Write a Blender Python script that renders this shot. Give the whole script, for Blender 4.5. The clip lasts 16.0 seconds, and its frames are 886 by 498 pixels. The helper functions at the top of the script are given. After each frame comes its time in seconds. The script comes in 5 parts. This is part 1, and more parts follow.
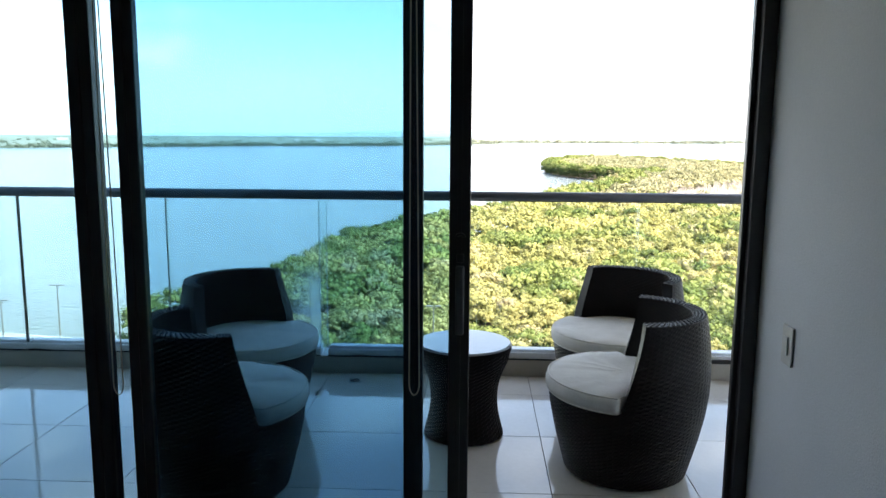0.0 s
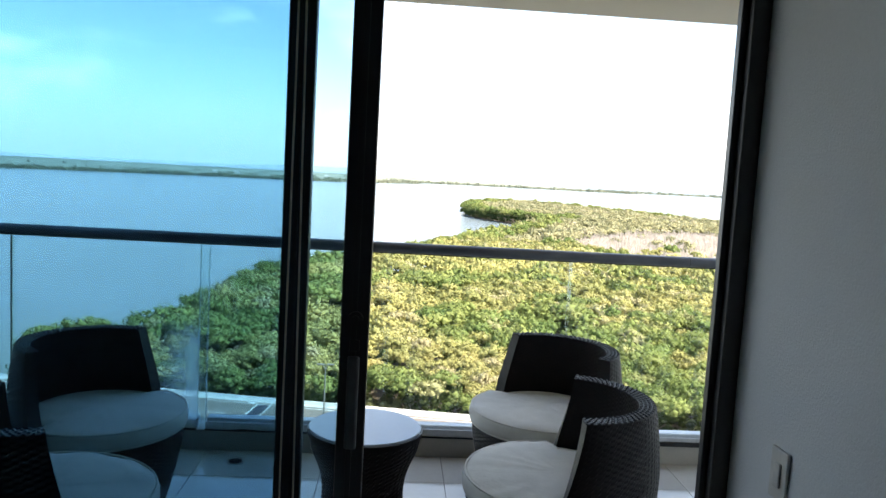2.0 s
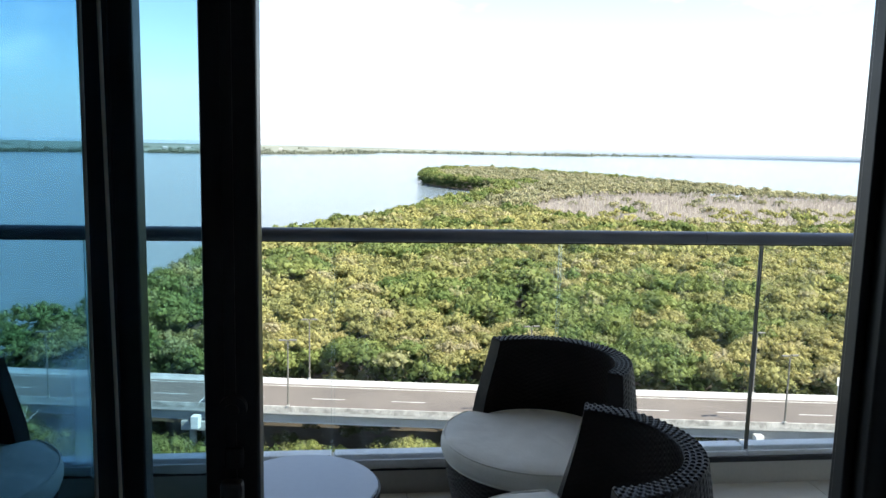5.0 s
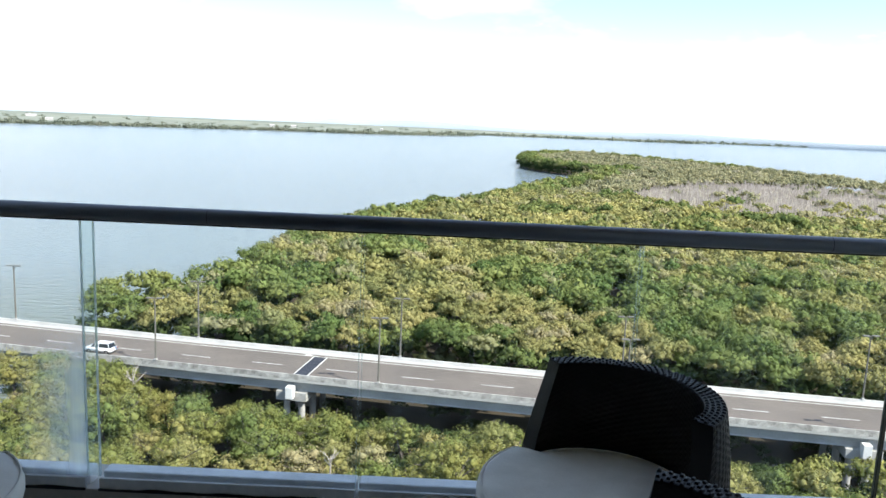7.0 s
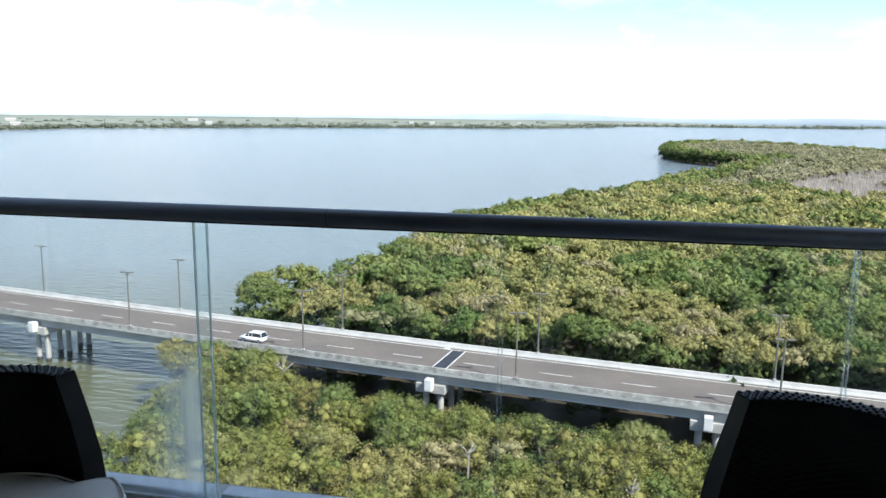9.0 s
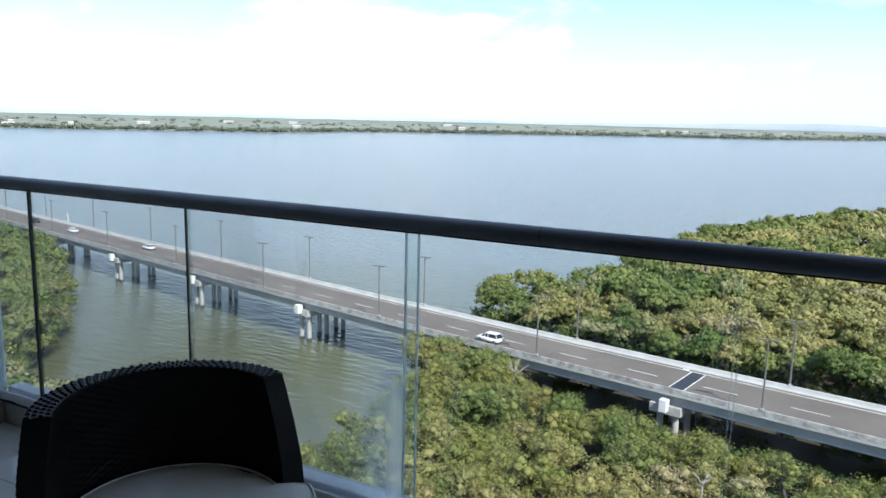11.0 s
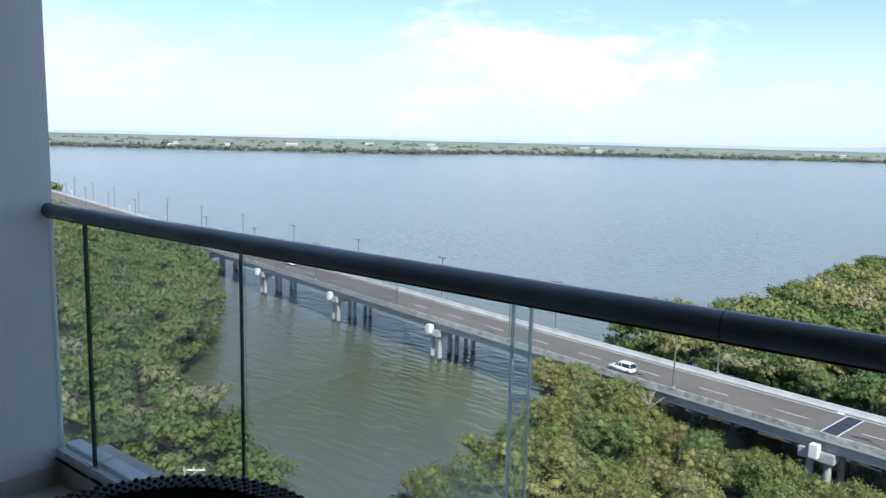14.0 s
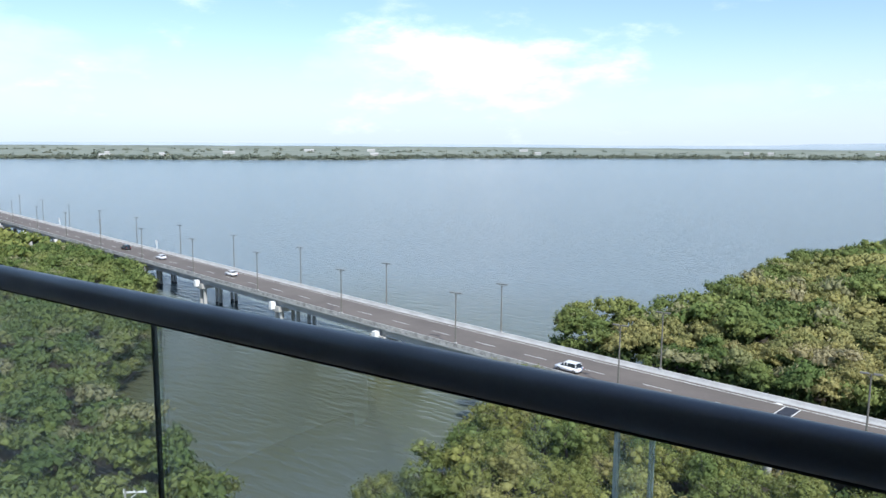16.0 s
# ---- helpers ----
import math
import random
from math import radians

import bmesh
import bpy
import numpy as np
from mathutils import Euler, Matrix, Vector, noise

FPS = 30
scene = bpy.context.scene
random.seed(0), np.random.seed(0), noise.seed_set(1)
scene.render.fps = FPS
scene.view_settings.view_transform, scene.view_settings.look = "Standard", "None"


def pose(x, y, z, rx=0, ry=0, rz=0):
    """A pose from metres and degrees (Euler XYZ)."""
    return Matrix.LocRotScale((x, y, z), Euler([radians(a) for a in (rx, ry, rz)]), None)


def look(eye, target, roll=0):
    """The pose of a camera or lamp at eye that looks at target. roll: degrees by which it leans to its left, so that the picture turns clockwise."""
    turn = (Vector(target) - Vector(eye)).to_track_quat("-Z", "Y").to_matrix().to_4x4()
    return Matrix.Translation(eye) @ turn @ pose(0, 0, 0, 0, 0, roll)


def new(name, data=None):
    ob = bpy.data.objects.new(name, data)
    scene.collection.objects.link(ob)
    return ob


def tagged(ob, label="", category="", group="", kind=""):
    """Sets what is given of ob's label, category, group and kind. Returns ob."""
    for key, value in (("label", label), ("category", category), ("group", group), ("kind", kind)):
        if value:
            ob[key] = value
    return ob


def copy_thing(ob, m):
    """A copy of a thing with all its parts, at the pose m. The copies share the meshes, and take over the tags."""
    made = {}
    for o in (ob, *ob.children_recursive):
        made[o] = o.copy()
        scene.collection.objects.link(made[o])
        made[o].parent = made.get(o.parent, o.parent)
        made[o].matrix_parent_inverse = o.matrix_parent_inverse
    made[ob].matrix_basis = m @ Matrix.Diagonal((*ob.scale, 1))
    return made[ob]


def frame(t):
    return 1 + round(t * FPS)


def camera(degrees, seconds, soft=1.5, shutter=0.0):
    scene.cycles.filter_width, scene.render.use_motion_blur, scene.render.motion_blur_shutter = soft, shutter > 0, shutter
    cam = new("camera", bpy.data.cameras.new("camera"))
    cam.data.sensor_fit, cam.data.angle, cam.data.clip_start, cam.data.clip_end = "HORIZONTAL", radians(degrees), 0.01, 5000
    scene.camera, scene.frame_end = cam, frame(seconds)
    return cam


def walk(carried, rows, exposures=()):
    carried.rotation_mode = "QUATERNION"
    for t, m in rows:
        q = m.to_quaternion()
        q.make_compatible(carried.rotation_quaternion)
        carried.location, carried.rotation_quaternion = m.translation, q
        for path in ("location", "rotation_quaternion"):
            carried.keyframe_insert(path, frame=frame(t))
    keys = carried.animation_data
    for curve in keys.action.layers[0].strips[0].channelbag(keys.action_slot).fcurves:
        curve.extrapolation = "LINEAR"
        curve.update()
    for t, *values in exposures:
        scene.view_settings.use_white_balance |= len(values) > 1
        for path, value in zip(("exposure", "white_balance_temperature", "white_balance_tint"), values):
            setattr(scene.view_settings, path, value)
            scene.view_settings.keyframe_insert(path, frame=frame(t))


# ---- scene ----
cam = camera(60.0, 16.0)
PATH = [
    (0, (0.055, 0.398, 1.46), (-0.031, 2.373, 1.159), 0.4),
    (0.5, (0.01, 0.574, 1.473), (-0.014, 2.554, 1.191), -0.1),
    (1, (0.033, 0.752, 1.481), (0.026, 2.738, 1.246), 1.6),
    (1.5, (0.084, 0.895, 1.479), (0.114, 2.885, 1.278), 3.4),
    (2, (0.089, 1.007, 1.477), (0.213, 2.994, 1.283), 3.2),
    (2.5, (0.049, 1.138, 1.48), (0.305, 3.111, 1.281), 1.5),
    (3, (0.004, 1.269, 1.483), (0.34, 3.228, 1.259), 1.0),
    (3.5, (0.006, 1.417, 1.468), (0.337, 3.375, 1.233), 1.3),
    (4, (0.05, 1.576, 1.461), (0.328, 3.542, 1.228), 1.3),
    (6.5, (0.299, 2.226, 1.45), (0.46, 4.192, 1.116), 2.0),
    (7, (0.356, 2.376, 1.433), (0.341, 4.35, 1.11), 2.5),
    (7.5, (0.37, 2.466, 1.414), (0.228, 4.436, 1.1), 2.0),
    (8, (0.354, 2.555, 1.41), (0.125, 4.516, 1.088), 1.2),
    (8.5, (0.336, 2.66, 1.405), (0.024, 4.608, 1.072), 0.6),
    (9, (0.305, 2.768, 1.397), (-0.064, 4.703, 1.05), 0.7),
    (9.5, (0.293, 2.815, 1.398), (-0.182, 4.724, 1.04), 1.0),
    (10, (0.318, 2.845, 1.405), (-0.362, 4.691, 1.044), 1.2),
    (12.5, (0.2, 3.271, 1.403), (-0.857, 4.941, 1.098), 1.1),
    (13, (0.111, 3.377, 1.396), (-0.962, 5.04, 1.103), 0.9),
    (13.5, (0.043, 3.489, 1.394), (-1.107, 5.099, 1.098), 0.7),
    (14, (-0.019, 3.601, 1.402), (-1.262, 5.141, 1.111), 1.4),
    (14.5, (-0.143, 3.726, 1.382), (-1.378, 5.269, 1.075), 1.0),
    (15, (-0.315, 3.789, 1.389), (-1.465, 5.396, 1.08), -0.3),
    (15.5, (-0.464, 3.893, 1.388), (-1.57, 5.531, 1.085), -0.5),
    (16, (-0.55, 4.05, 1.408), (-1.675, 5.68, 1.131), 0.4),
]
EXPOSURES = [(0.0, 2.2, 7500, 14), (1.5, 1.95, 7400, 13), (3.0, 1.5, 7100, 12), (4.2, 1.3, 6900, 11), (6.3, 0.9, 6600, 10), (8.0, 0.7, 6350, 10), (10.0, 0.5, 6200, 10), (12.5, 0.32, 6000, 10), (16.0, 0.14, 5950, 10)]
walk(cam, [(t, look(eye, target, roll)) for t, eye, target, roll in PATH], exposures=EXPOSURES)

# ---- sky, sun and exposure ----
world = bpy.data.worlds.new("world")
scene.world = world
world.use_nodes = True
wt = world.node_tree
SUN_TO = Vector((0.60, -0.38, 0.74)).normalized()
sky = wt.nodes.new("ShaderNodeTexSky")
sky.sky_type, sky.sun_disc = 'NISHITA', False
sky.sun_elevation = math.asin(SUN_TO.z)
sky.sun_rotation = math.atan2(SUN_TO.x, SUN_TO.y)
sky.air_density, sky.dust_density, sky.ozone_density, sky.altitude = 1.0, 0.35, 2.2, 0
tc = wt.nodes.new("ShaderNodeTexCoord")
mp = wt.nodes.new("ShaderNodeMapping")
mp.inputs["Scale"].default_value = (1.0, 1.0, 2.6)
cn = wt.nodes.new("ShaderNodeTexNoise")
cn.inputs["Scale"].default_value, cn.inputs["Detail"].default_value, cn.inputs["Roughness"].default_value = 3.4, 8, 0.55
cr = wt.nodes.new("ShaderNodeValToRGB")
cr.color_ramp.elements[0].position, cr.color_ramp.elements[1].position = 0.52, 0.72
cmix = wt.nodes.new("ShaderNodeMix")
cmix.data_type = 'RGBA'
cmix.inputs[7].default_value = (9.0, 9.3, 9.6, 1)
cfac = wt.nodes.new("ShaderNodeMath")
cfac.operation = 'MULTIPLY'
cfac.inputs[1].default_value = 0.42
sep = wt.nodes.new("ShaderNodeSeparateXYZ")
hr = wt.nodes.new("ShaderNodeMapRange")
hr.interpolation_type = 'SMOOTHSTEP'
hr.inputs["From Min"].default_value, hr.inputs["From Max"].default_value = -0.01, 0.15
hr.inputs["To Min"].default_value, hr.inputs["To Max"].default_value = 0.85, 0.06
hmix = wt.nodes.new("ShaderNodeMix")
hmix.data_type = 'RGBA'
hmix.inputs[7].default_value = (4.7, 5.4, 6.3, 1)
# a bank of fair-weather cloud low over the lagoon
bank = wt.nodes.new("ShaderNodeMapping")
bank.vector_type = 'TEXTURE'
bank.inputs["Location"].default_value = (-0.535, 0.838, 0.098)
bank.inputs["Rotation"].default_value = (0, 0, math.atan2(0.538, 0.843))
bank.inputs["Scale"].default_value = (0.23, 0.7, 0.07)
blen = wt.nodes.new("ShaderNodeVectorMath")
blen.operation = 'LENGTH'
bmask = wt.nodes.new("ShaderNodeMapRange")
bmask.inputs["From Min"].default_value, bmask.inputs["From Max"].default_value = 1.1, 0.1
bmask.inputs["To Min"].default_value, bmask.inputs["To Max"].default_value = 0.0, 0.34
bn = wt.nodes.new("ShaderNodeTexNoise")
bn.inputs["Scale"].default_value, bn.inputs["Detail"].default_value, bn.inputs["Roughness"].default_value = 9.0, 8, 0.6
bsum = wt.nodes.new("ShaderNodeMath")
bsum.operation = 'ADD'
bramp = wt.nodes.new("ShaderNodeMapRange")
bramp.interpolation_type = 'SMOOTHSTEP'
bramp.inputs["From Min"].default_value, bramp.inputs["From Max"].default_value = 0.56, 0.96
bramp.inputs["To Max"].default_value = 0.9
bmix = wt.nodes.new("ShaderNodeMix")
bmix.data_type = 'RGBA'
bmix.inputs[7].default_value = (9.4, 9.4, 9.4, 1)
for a, b in ((tc.outputs["Generated"], bank.inputs["Vector"]), (bank.outputs[0], blen.inputs[0]), (blen.outputs["Value"], bmask.inputs["Value"]), (mp.outputs[0], bn.inputs["Vector"]),
             (bn.outputs[0], bsum.inputs[0]), (bmask.outputs[0], bsum.inputs[1]), (bsum.outputs[0], bramp.inputs["Value"]), (bramp.outputs[0], bmix.inputs[0])):
    wt.links.new(a, b)
for a, b in ((tc.outputs["Generated"], mp.inputs["Vector"]), (mp.outputs[0], cn.inputs["Vector"]), (cn.outputs[0], cr.inputs[0]),
             (cr.outputs[0], cfac.inputs[0]), (cfac.outputs[0], cmix.inputs[0]), (sky.outputs[0], cmix.inputs[6]),
             (tc.outputs["Generated"], sep.inputs[0]), (sep.outputs[2], hr.inputs["Value"]), (hr.outputs[0], hmix.inputs[0]),
             (cmix.outputs[2], hmix.inputs[6]), (hmix.outputs[2], bmix.inputs[6]), (bmix.outputs[2], wt.nodes["Background"].inputs[0])):
    wt.links.new(a, b)
wt.nodes["Background"].inputs[1].default_value = 0.15
sun = new("sun", bpy.data.lights.new("sun", 'SUN'))
sun.data.energy, sun.data.angle, sun.data.color = 5.0, radians(0.5), (1.0, 0.95, 0.86)
sun.matrix_world = look(SUN_TO * 100, (0, 0, 0))


# ---- materials ----
def mat(name, c1, c2=None, rough=0.6, metal=0.0, scale=8.0, fine=60.0, bump=0.0, bump_scale=None, island=0.0, transmit=0.0, rough2=None, gloss=0.5):
    """A surface of two tones: broad patches and fine grain, with relief in metres."""
    m = bpy.data.materials.new(name)
    m.use_nodes = True
    nt = m.node_tree
    p = nt.nodes["Principled BSDF"]
    p.inputs["Metallic"].default_value = metal
    p.inputs["Specular IOR Level"].default_value = gloss
    c2 = c2 or tuple(v * 0.8 for v in c1)
    co = nt.nodes.new("ShaderNodeTexCoord")
    n1 = nt.nodes.new("ShaderNodeTexNoise")
    n1.inputs["Scale"].default_value, n1.inputs["Detail"].default_value = scale, 5
    n2 = nt.nodes.new("ShaderNodeTexNoise")
    n2.inputs["Scale"].default_value, n2.inputs["Detail"].default_value = fine, 3
    ad = nt.nodes.new("ShaderNodeMath")
    ad.operation = 'MULTIPLY_ADD'
    ad.inputs[1].default_value, ad.inputs[2].default_value = 0.4, 0.0
    rmp = nt.nodes.new("ShaderNodeMapRange")
    rmp.inputs["From Min"].default_value, rmp.inputs["From Max"].default_value = 0.5, 0.9
    mx = nt.nodes.new("ShaderNodeMix")
    mx.data_type = 'RGBA'
    mx.inputs[6].default_value, mx.inputs[7].default_value = (*c1, 1), (*c2, 1)
    L = nt.links.new
    L(co.outputs["Object"], n1.inputs["Vector"])
    L(co.outputs["Object"], n2.inputs["Vector"])
    L(n2.outputs[0], ad.inputs[0])
    L(n1.outputs[0], ad.inputs[2])
    L(ad.outputs[0], rmp.inputs["Value"])
    L(rmp.outputs[0], mx.inputs[0])
    out = mx.outputs[2]
    if island:
        g = nt.nodes.new("ShaderNodeNewGeometry")
        hs = nt.nodes.new("ShaderNodeHueSaturation")
        mr = nt.nodes.new("ShaderNodeMapRange")
        mr.inputs["To Min"].default_value, mr.inputs["To Max"].default_value = 1 - island, 1 + island
        L(g.outputs["Random Per Island"], mr.inputs["Value"])
        L(mr.outputs[0], hs.inputs["Value"])
        L(out, hs.inputs["Color"])
        out = hs.outputs[0]
    L(out, p.inputs["Base Color"])
    r1 = nt.nodes.new("ShaderNodeMapRange")
    r1.inputs["From Min"].default_value, r1.inputs["From Max"].default_value = 0.3, 0.7
    r1.inputs["To Min"].default_value, r1.inputs["To Max"].default_value = rough, rough2 if rough2 is not None else min(1, rough * 1.25)
    L(n1.outputs[0], r1.inputs["Value"])
    L(r1.outputs[0], p.inputs["Roughness"])
    if bump:
        b = nt.nodes.new("ShaderNodeBump")
        b.inputs["Distance"].default_value = bump
        n3 = nt.nodes.new("ShaderNodeTexNoise")
        n3.inputs["Scale"].default_value, n3.inputs["Detail"].default_value = bump_scale or fine, 4
        L(co.outputs["Object"], n3.inputs["Vector"])
        L(n3.outputs[0], b.inputs["Height"])
        L(b.outputs[0], p.inputs["Normal"])
    if transmit:
        tr = nt.nodes.new("ShaderNodeBsdfTranslucent")
        ms = nt.nodes.new("ShaderNodeMixShader")
        ms.inputs[0].default_value = transmit
        L(out, tr.inputs["Color"])
        L(p.outputs[0], ms.inputs[1])
        L(tr.outputs[0], ms.inputs[2])
        L(ms.outputs[0], nt.nodes["Material Output"].inputs[0])
    return m


def glass(name, tint, gloss=0.05, dirt=0.0, edge=False):
    """A clear sheet: tinted see-through, mirror gloss, and a film of dried water marks."""
    m = bpy.data.materials.new(name)
    m.use_nodes = True
    nt = m.node_tree
    L = nt.links.new
    nt.nodes.remove(nt.nodes["Principled BSDF"])
    t = nt.nodes.new("ShaderNodeBsdfTransparent")
    t.inputs[0].default_value = (*tint, 1)
    g = nt.nodes.new("ShaderNodeBsdfGlossy")
    g.inputs["Roughness"].default_value = 0.01
    f = nt.nodes.new("ShaderNodeFresnel")
    f.inputs[0].default_value = 1.45
    k = nt.nodes.new("ShaderNodeMath")
    k.operation = 'MULTIPLY'
    k.inputs[1].default_value = gloss / 0.04
    L(f.outputs[0], k.inputs[0])
    ms = nt.nodes.new("ShaderNodeMixShader")
    L(k.outputs[0], ms.inputs[0])
    L(t.outputs[0], ms.inputs[1])
    L(g.outputs[0], ms.inputs[2])
    out = ms.outputs[0]
    if dirt:
        d = nt.nodes.new("ShaderNodeBsdfTranslucent")
        d.inputs[0].default_value = (0.75, 0.8, 0.82, 1)
        co = nt.nodes.new("ShaderNodeTexCoord")
        mpp = nt.nodes.new("ShaderNodeMapping")
        mpp.inputs["Scale"].default_value = (9, 9, 0.5)
        n = nt.nodes.new("ShaderNodeTexNoise")
        n.inputs["Scale"].default_value, n.inputs["Detail"].default_value = 2.0, 6
        r = nt.nodes.new("ShaderNodeMapRange")
        r.inputs["From Min"].default_value, r.inputs["From Max"].default_value = 0.42, 0.8
        r.inputs["To Max"].default_value = dirt
        m2 = nt.nodes.new("ShaderNodeMixShader")
        L(co.outputs["Object"], mpp.inputs["Vector"])
        L(mpp.outputs[0], n.inputs["Vector"])
        L(n.outputs[0], r.inputs["Value"])
        fac = r.outputs[0]
        if edge:
            sp = nt.nodes.new("ShaderNodeSeparateXYZ")
            L(co.outputs["Generated"], sp.inputs[0])
            ex = nt.nodes.new("ShaderNodeMapRange")
            ex.interpolation_type = 'SMOOTHSTEP'
            ex.inputs["From Min"].default_value, ex.inputs["From Max"].default_value = 0.72, 0.98
            ez = nt.nodes.new("ShaderNodeMapRange")
            ez.interpolation_type = 'SMOOTHSTEP'
            ez.inputs["From Min"].default_value, ez.inputs["From Max"].default_value = 0.62, 0.40
            L(sp.outputs[0], ex.inputs["Value"])
            L(sp.outputs[2], ez.inputs["Value"])
            k1 = nt.nodes.new("ShaderNodeMath")
            k1.operation = 'MULTIPLY'
            L(ex.outputs[0], k1.inputs[0])
            L(ez.outputs[0], k1.inputs[1])
            k2 = nt.nodes.new("ShaderNodeMath")
            k2.operation = 'MULTIPLY'
            L(k1.outputs[0], k2.inputs[0])
            L(n.outputs[0], k2.inputs[1])
            k3 = nt.nodes.new("ShaderNodeMath")
            k3.operation = 'MULTIPLY_ADD'
            k3.inputs[1].default_value = 0.62
            L(k2.outputs[0], k3.inputs[0])
            L(r.outputs[0], k3.inputs[2])
            fac = k3.outputs[0]
        L(fac, m2.inputs[0])
        L(out, m2.inputs[1])
        L(d.outputs[0], m2.inputs[2])
        out = m2.outputs[0]
    L(out, nt.nodes["Material Output"].inputs[0])
    return m


M_WALL = mat("painted_plaster", (0.66, 0.67, 0.68), (0.6, 0.61, 0.62), 0.75, scale=1.5, fine=90, bump=0.0012, bump_scale=160)
M_WALL_OUT = mat("exterior_plaster", (0.84, 0.84, 0.84), (0.78, 0.78, 0.77), 0.85, scale=1.2, fine=70, bump=0.002, bump_scale=120)
M_CEIL = mat("ceiling_paint", (0.74, 0.66, 0.56), (0.7, 0.62, 0.52), 0.85, scale=1.5, fine=60)
M_TILE = mat("porcelain_tile", (0.7, 0.66, 0.6), (0.64, 0.6, 0.54), 0.05, scale=2.5, fine=40, rough2=0.09)
M_TILE.node_tree.nodes["Principled BSDF"].inputs["IOR"].default_value = 1.75
M_GROUT = mat("grout", (0.3, 0.28, 0.25), rough=0.9)
M_LEDGE = mat("ledge_stone", (0.5, 0.46, 0.4), (0.42, 0.39, 0.34), 0.35, scale=4, fine=60, bump=0.0008)
M_SILL = mat("white_sealant", (0.82, 0.83, 0.84), (0.62, 0.63, 0.63), 0.45, scale=7, fine=40, bump=0.002, bump_scale=30)
M_BLACK = mat("black_gasket", (0.015, 0.015, 0.016), rough=0.5)
M_RAIL = mat("anodised_rail", (0.145, 0.155, 0.172), (0.118, 0.127, 0.142), 0.36, metal=0.5, scale=6, fine=200, rough2=0.44)
M_ALU = mat("bronze_aluminium", (0.045, 0.046, 0.048), (0.034, 0.035, 0.037), 0.35, metal=0.5, scale=6, fine=150)
M_STEEL = mat("brushed_steel", (0.5, 0.5, 0.5), rough=0.3, metal=1.0, scale=20, fine=300)
M_HANDLE = mat("dark_steel", (0.15, 0.15, 0.155), rough=0.4, metal=0.8, scale=20)
M_SEAL = glass("clear_silicone", (0.93, 0.98, 0.97), 0.02, dirt=0.14)
M_WICKER = mat("dark_wicker", (0.0105, 0.0075, 0.0075), (0.006, 0.0048, 0.005), 0.36, scale=14, fine=90, bump=0.0006, bump_scale=300, gloss=0.22)
M_CUSHION = mat("cream_canvas", (0.78, 0.75, 0.69), (0.66, 0.63, 0.57), 0.9, scale=7, fine=220, bump=0.006, bump_scale=9)
M_TOP = mat("frosted_glass_top", (0.55, 0.6, 0.68), (0.5, 0.55, 0.64), 0.12, scale=3, fine=50)
M_PLASTIC = mat("ivory_plastic", (0.6, 0.58, 0.54), rough=0.4, scale=10)
M_CORD = mat("blind_chain", (0.5, 0.48, 0.42), rough=0.5)
M_TINT = glass("tinted_glass", (0.60, 0.757, 0.832), 0.02)
M_CLEAR = glass("clear_glass", (0.975, 0.99, 0.985), 0.012, dirt=0.026)
M_STREAKED = glass("streaked_glass", (0.975, 0.99, 0.985), 0.012, dirt=0.05, edge=True)
M_EDGE = glass("glass_edge", (0.9, 0.98, 0.97), 0.03, dirt=0.9)
M_EDGE_FAINT = glass("polished_glass_edge", (0.93, 0.98, 0.975), 0.02, dirt=0.2)
M_EDGE_DARK = mat("glass_edge_dark", (0.02, 0.03, 0.03), rough=0.3)
M_CONC = mat("concrete", (0.5, 0.49, 0.46), (0.36, 0.355, 0.335), 0.85, scale=0.35, fine=3.5, bump=0.02, bump_scale=4)
M_GIRDER = mat("girder_concrete", (0.42, 0.415, 0.40), (0.33, 0.328, 0.318), 0.85, scale=0.25, fine=3)
M_BARRIER = mat("stained_concrete", (0.55, 0.53, 0.49), (0.24, 0.23, 0.21), 0.9, scale=0.8, fine=3.5, bump=0.02, bump_scale=5)
M_PALE_CONC = mat("pale_concrete", (0.6, 0.59, 0.56), (0.45, 0.44, 0.42), 0.85, scale=0.4, fine=3)
M_WHITE_CONC = mat("white_concrete", (0.8, 0.8, 0.78), (0.7, 0.7, 0.68), 0.8, scale=0.5, fine=4)
M_ASPHALT = mat("asphalt", (0.165, 0.142, 0.122), (0.125, 0.108, 0.095), 0.9, scale=0.12, fine=2.5)
M_PATCH = mat("dark_asphalt", (0.035, 0.04, 0.055), rough=0.7, scale=0.5)
M_PAINT = mat("road_paint", (0.75, 0.75, 0.72), (0.55, 0.55, 0.52), 0.7, scale=0.6, fine=4)
M_TAR = mat("wet_concrete", (0.07, 0.07, 0.065), rough=0.5)
M_POLE = mat("galvanised_pole", (0.2, 0.19, 0.165), (0.15, 0.142, 0.12), 0.55, metal=0.3, scale=2)
M_MUD = mat("mud", (0.07, 0.055, 0.035), (0.035, 0.03, 0.02), 0.8, scale=0.15, fine=1.5)
# far fields: greens greyed and paled, painting the haze into the base colour
M_FARLAND_HAZE = mat("haze_pale_fields", (0.25, 0.268, 0.205), (0.165, 0.19, 0.148), 0.95, scale=0.004, fine=0.02)


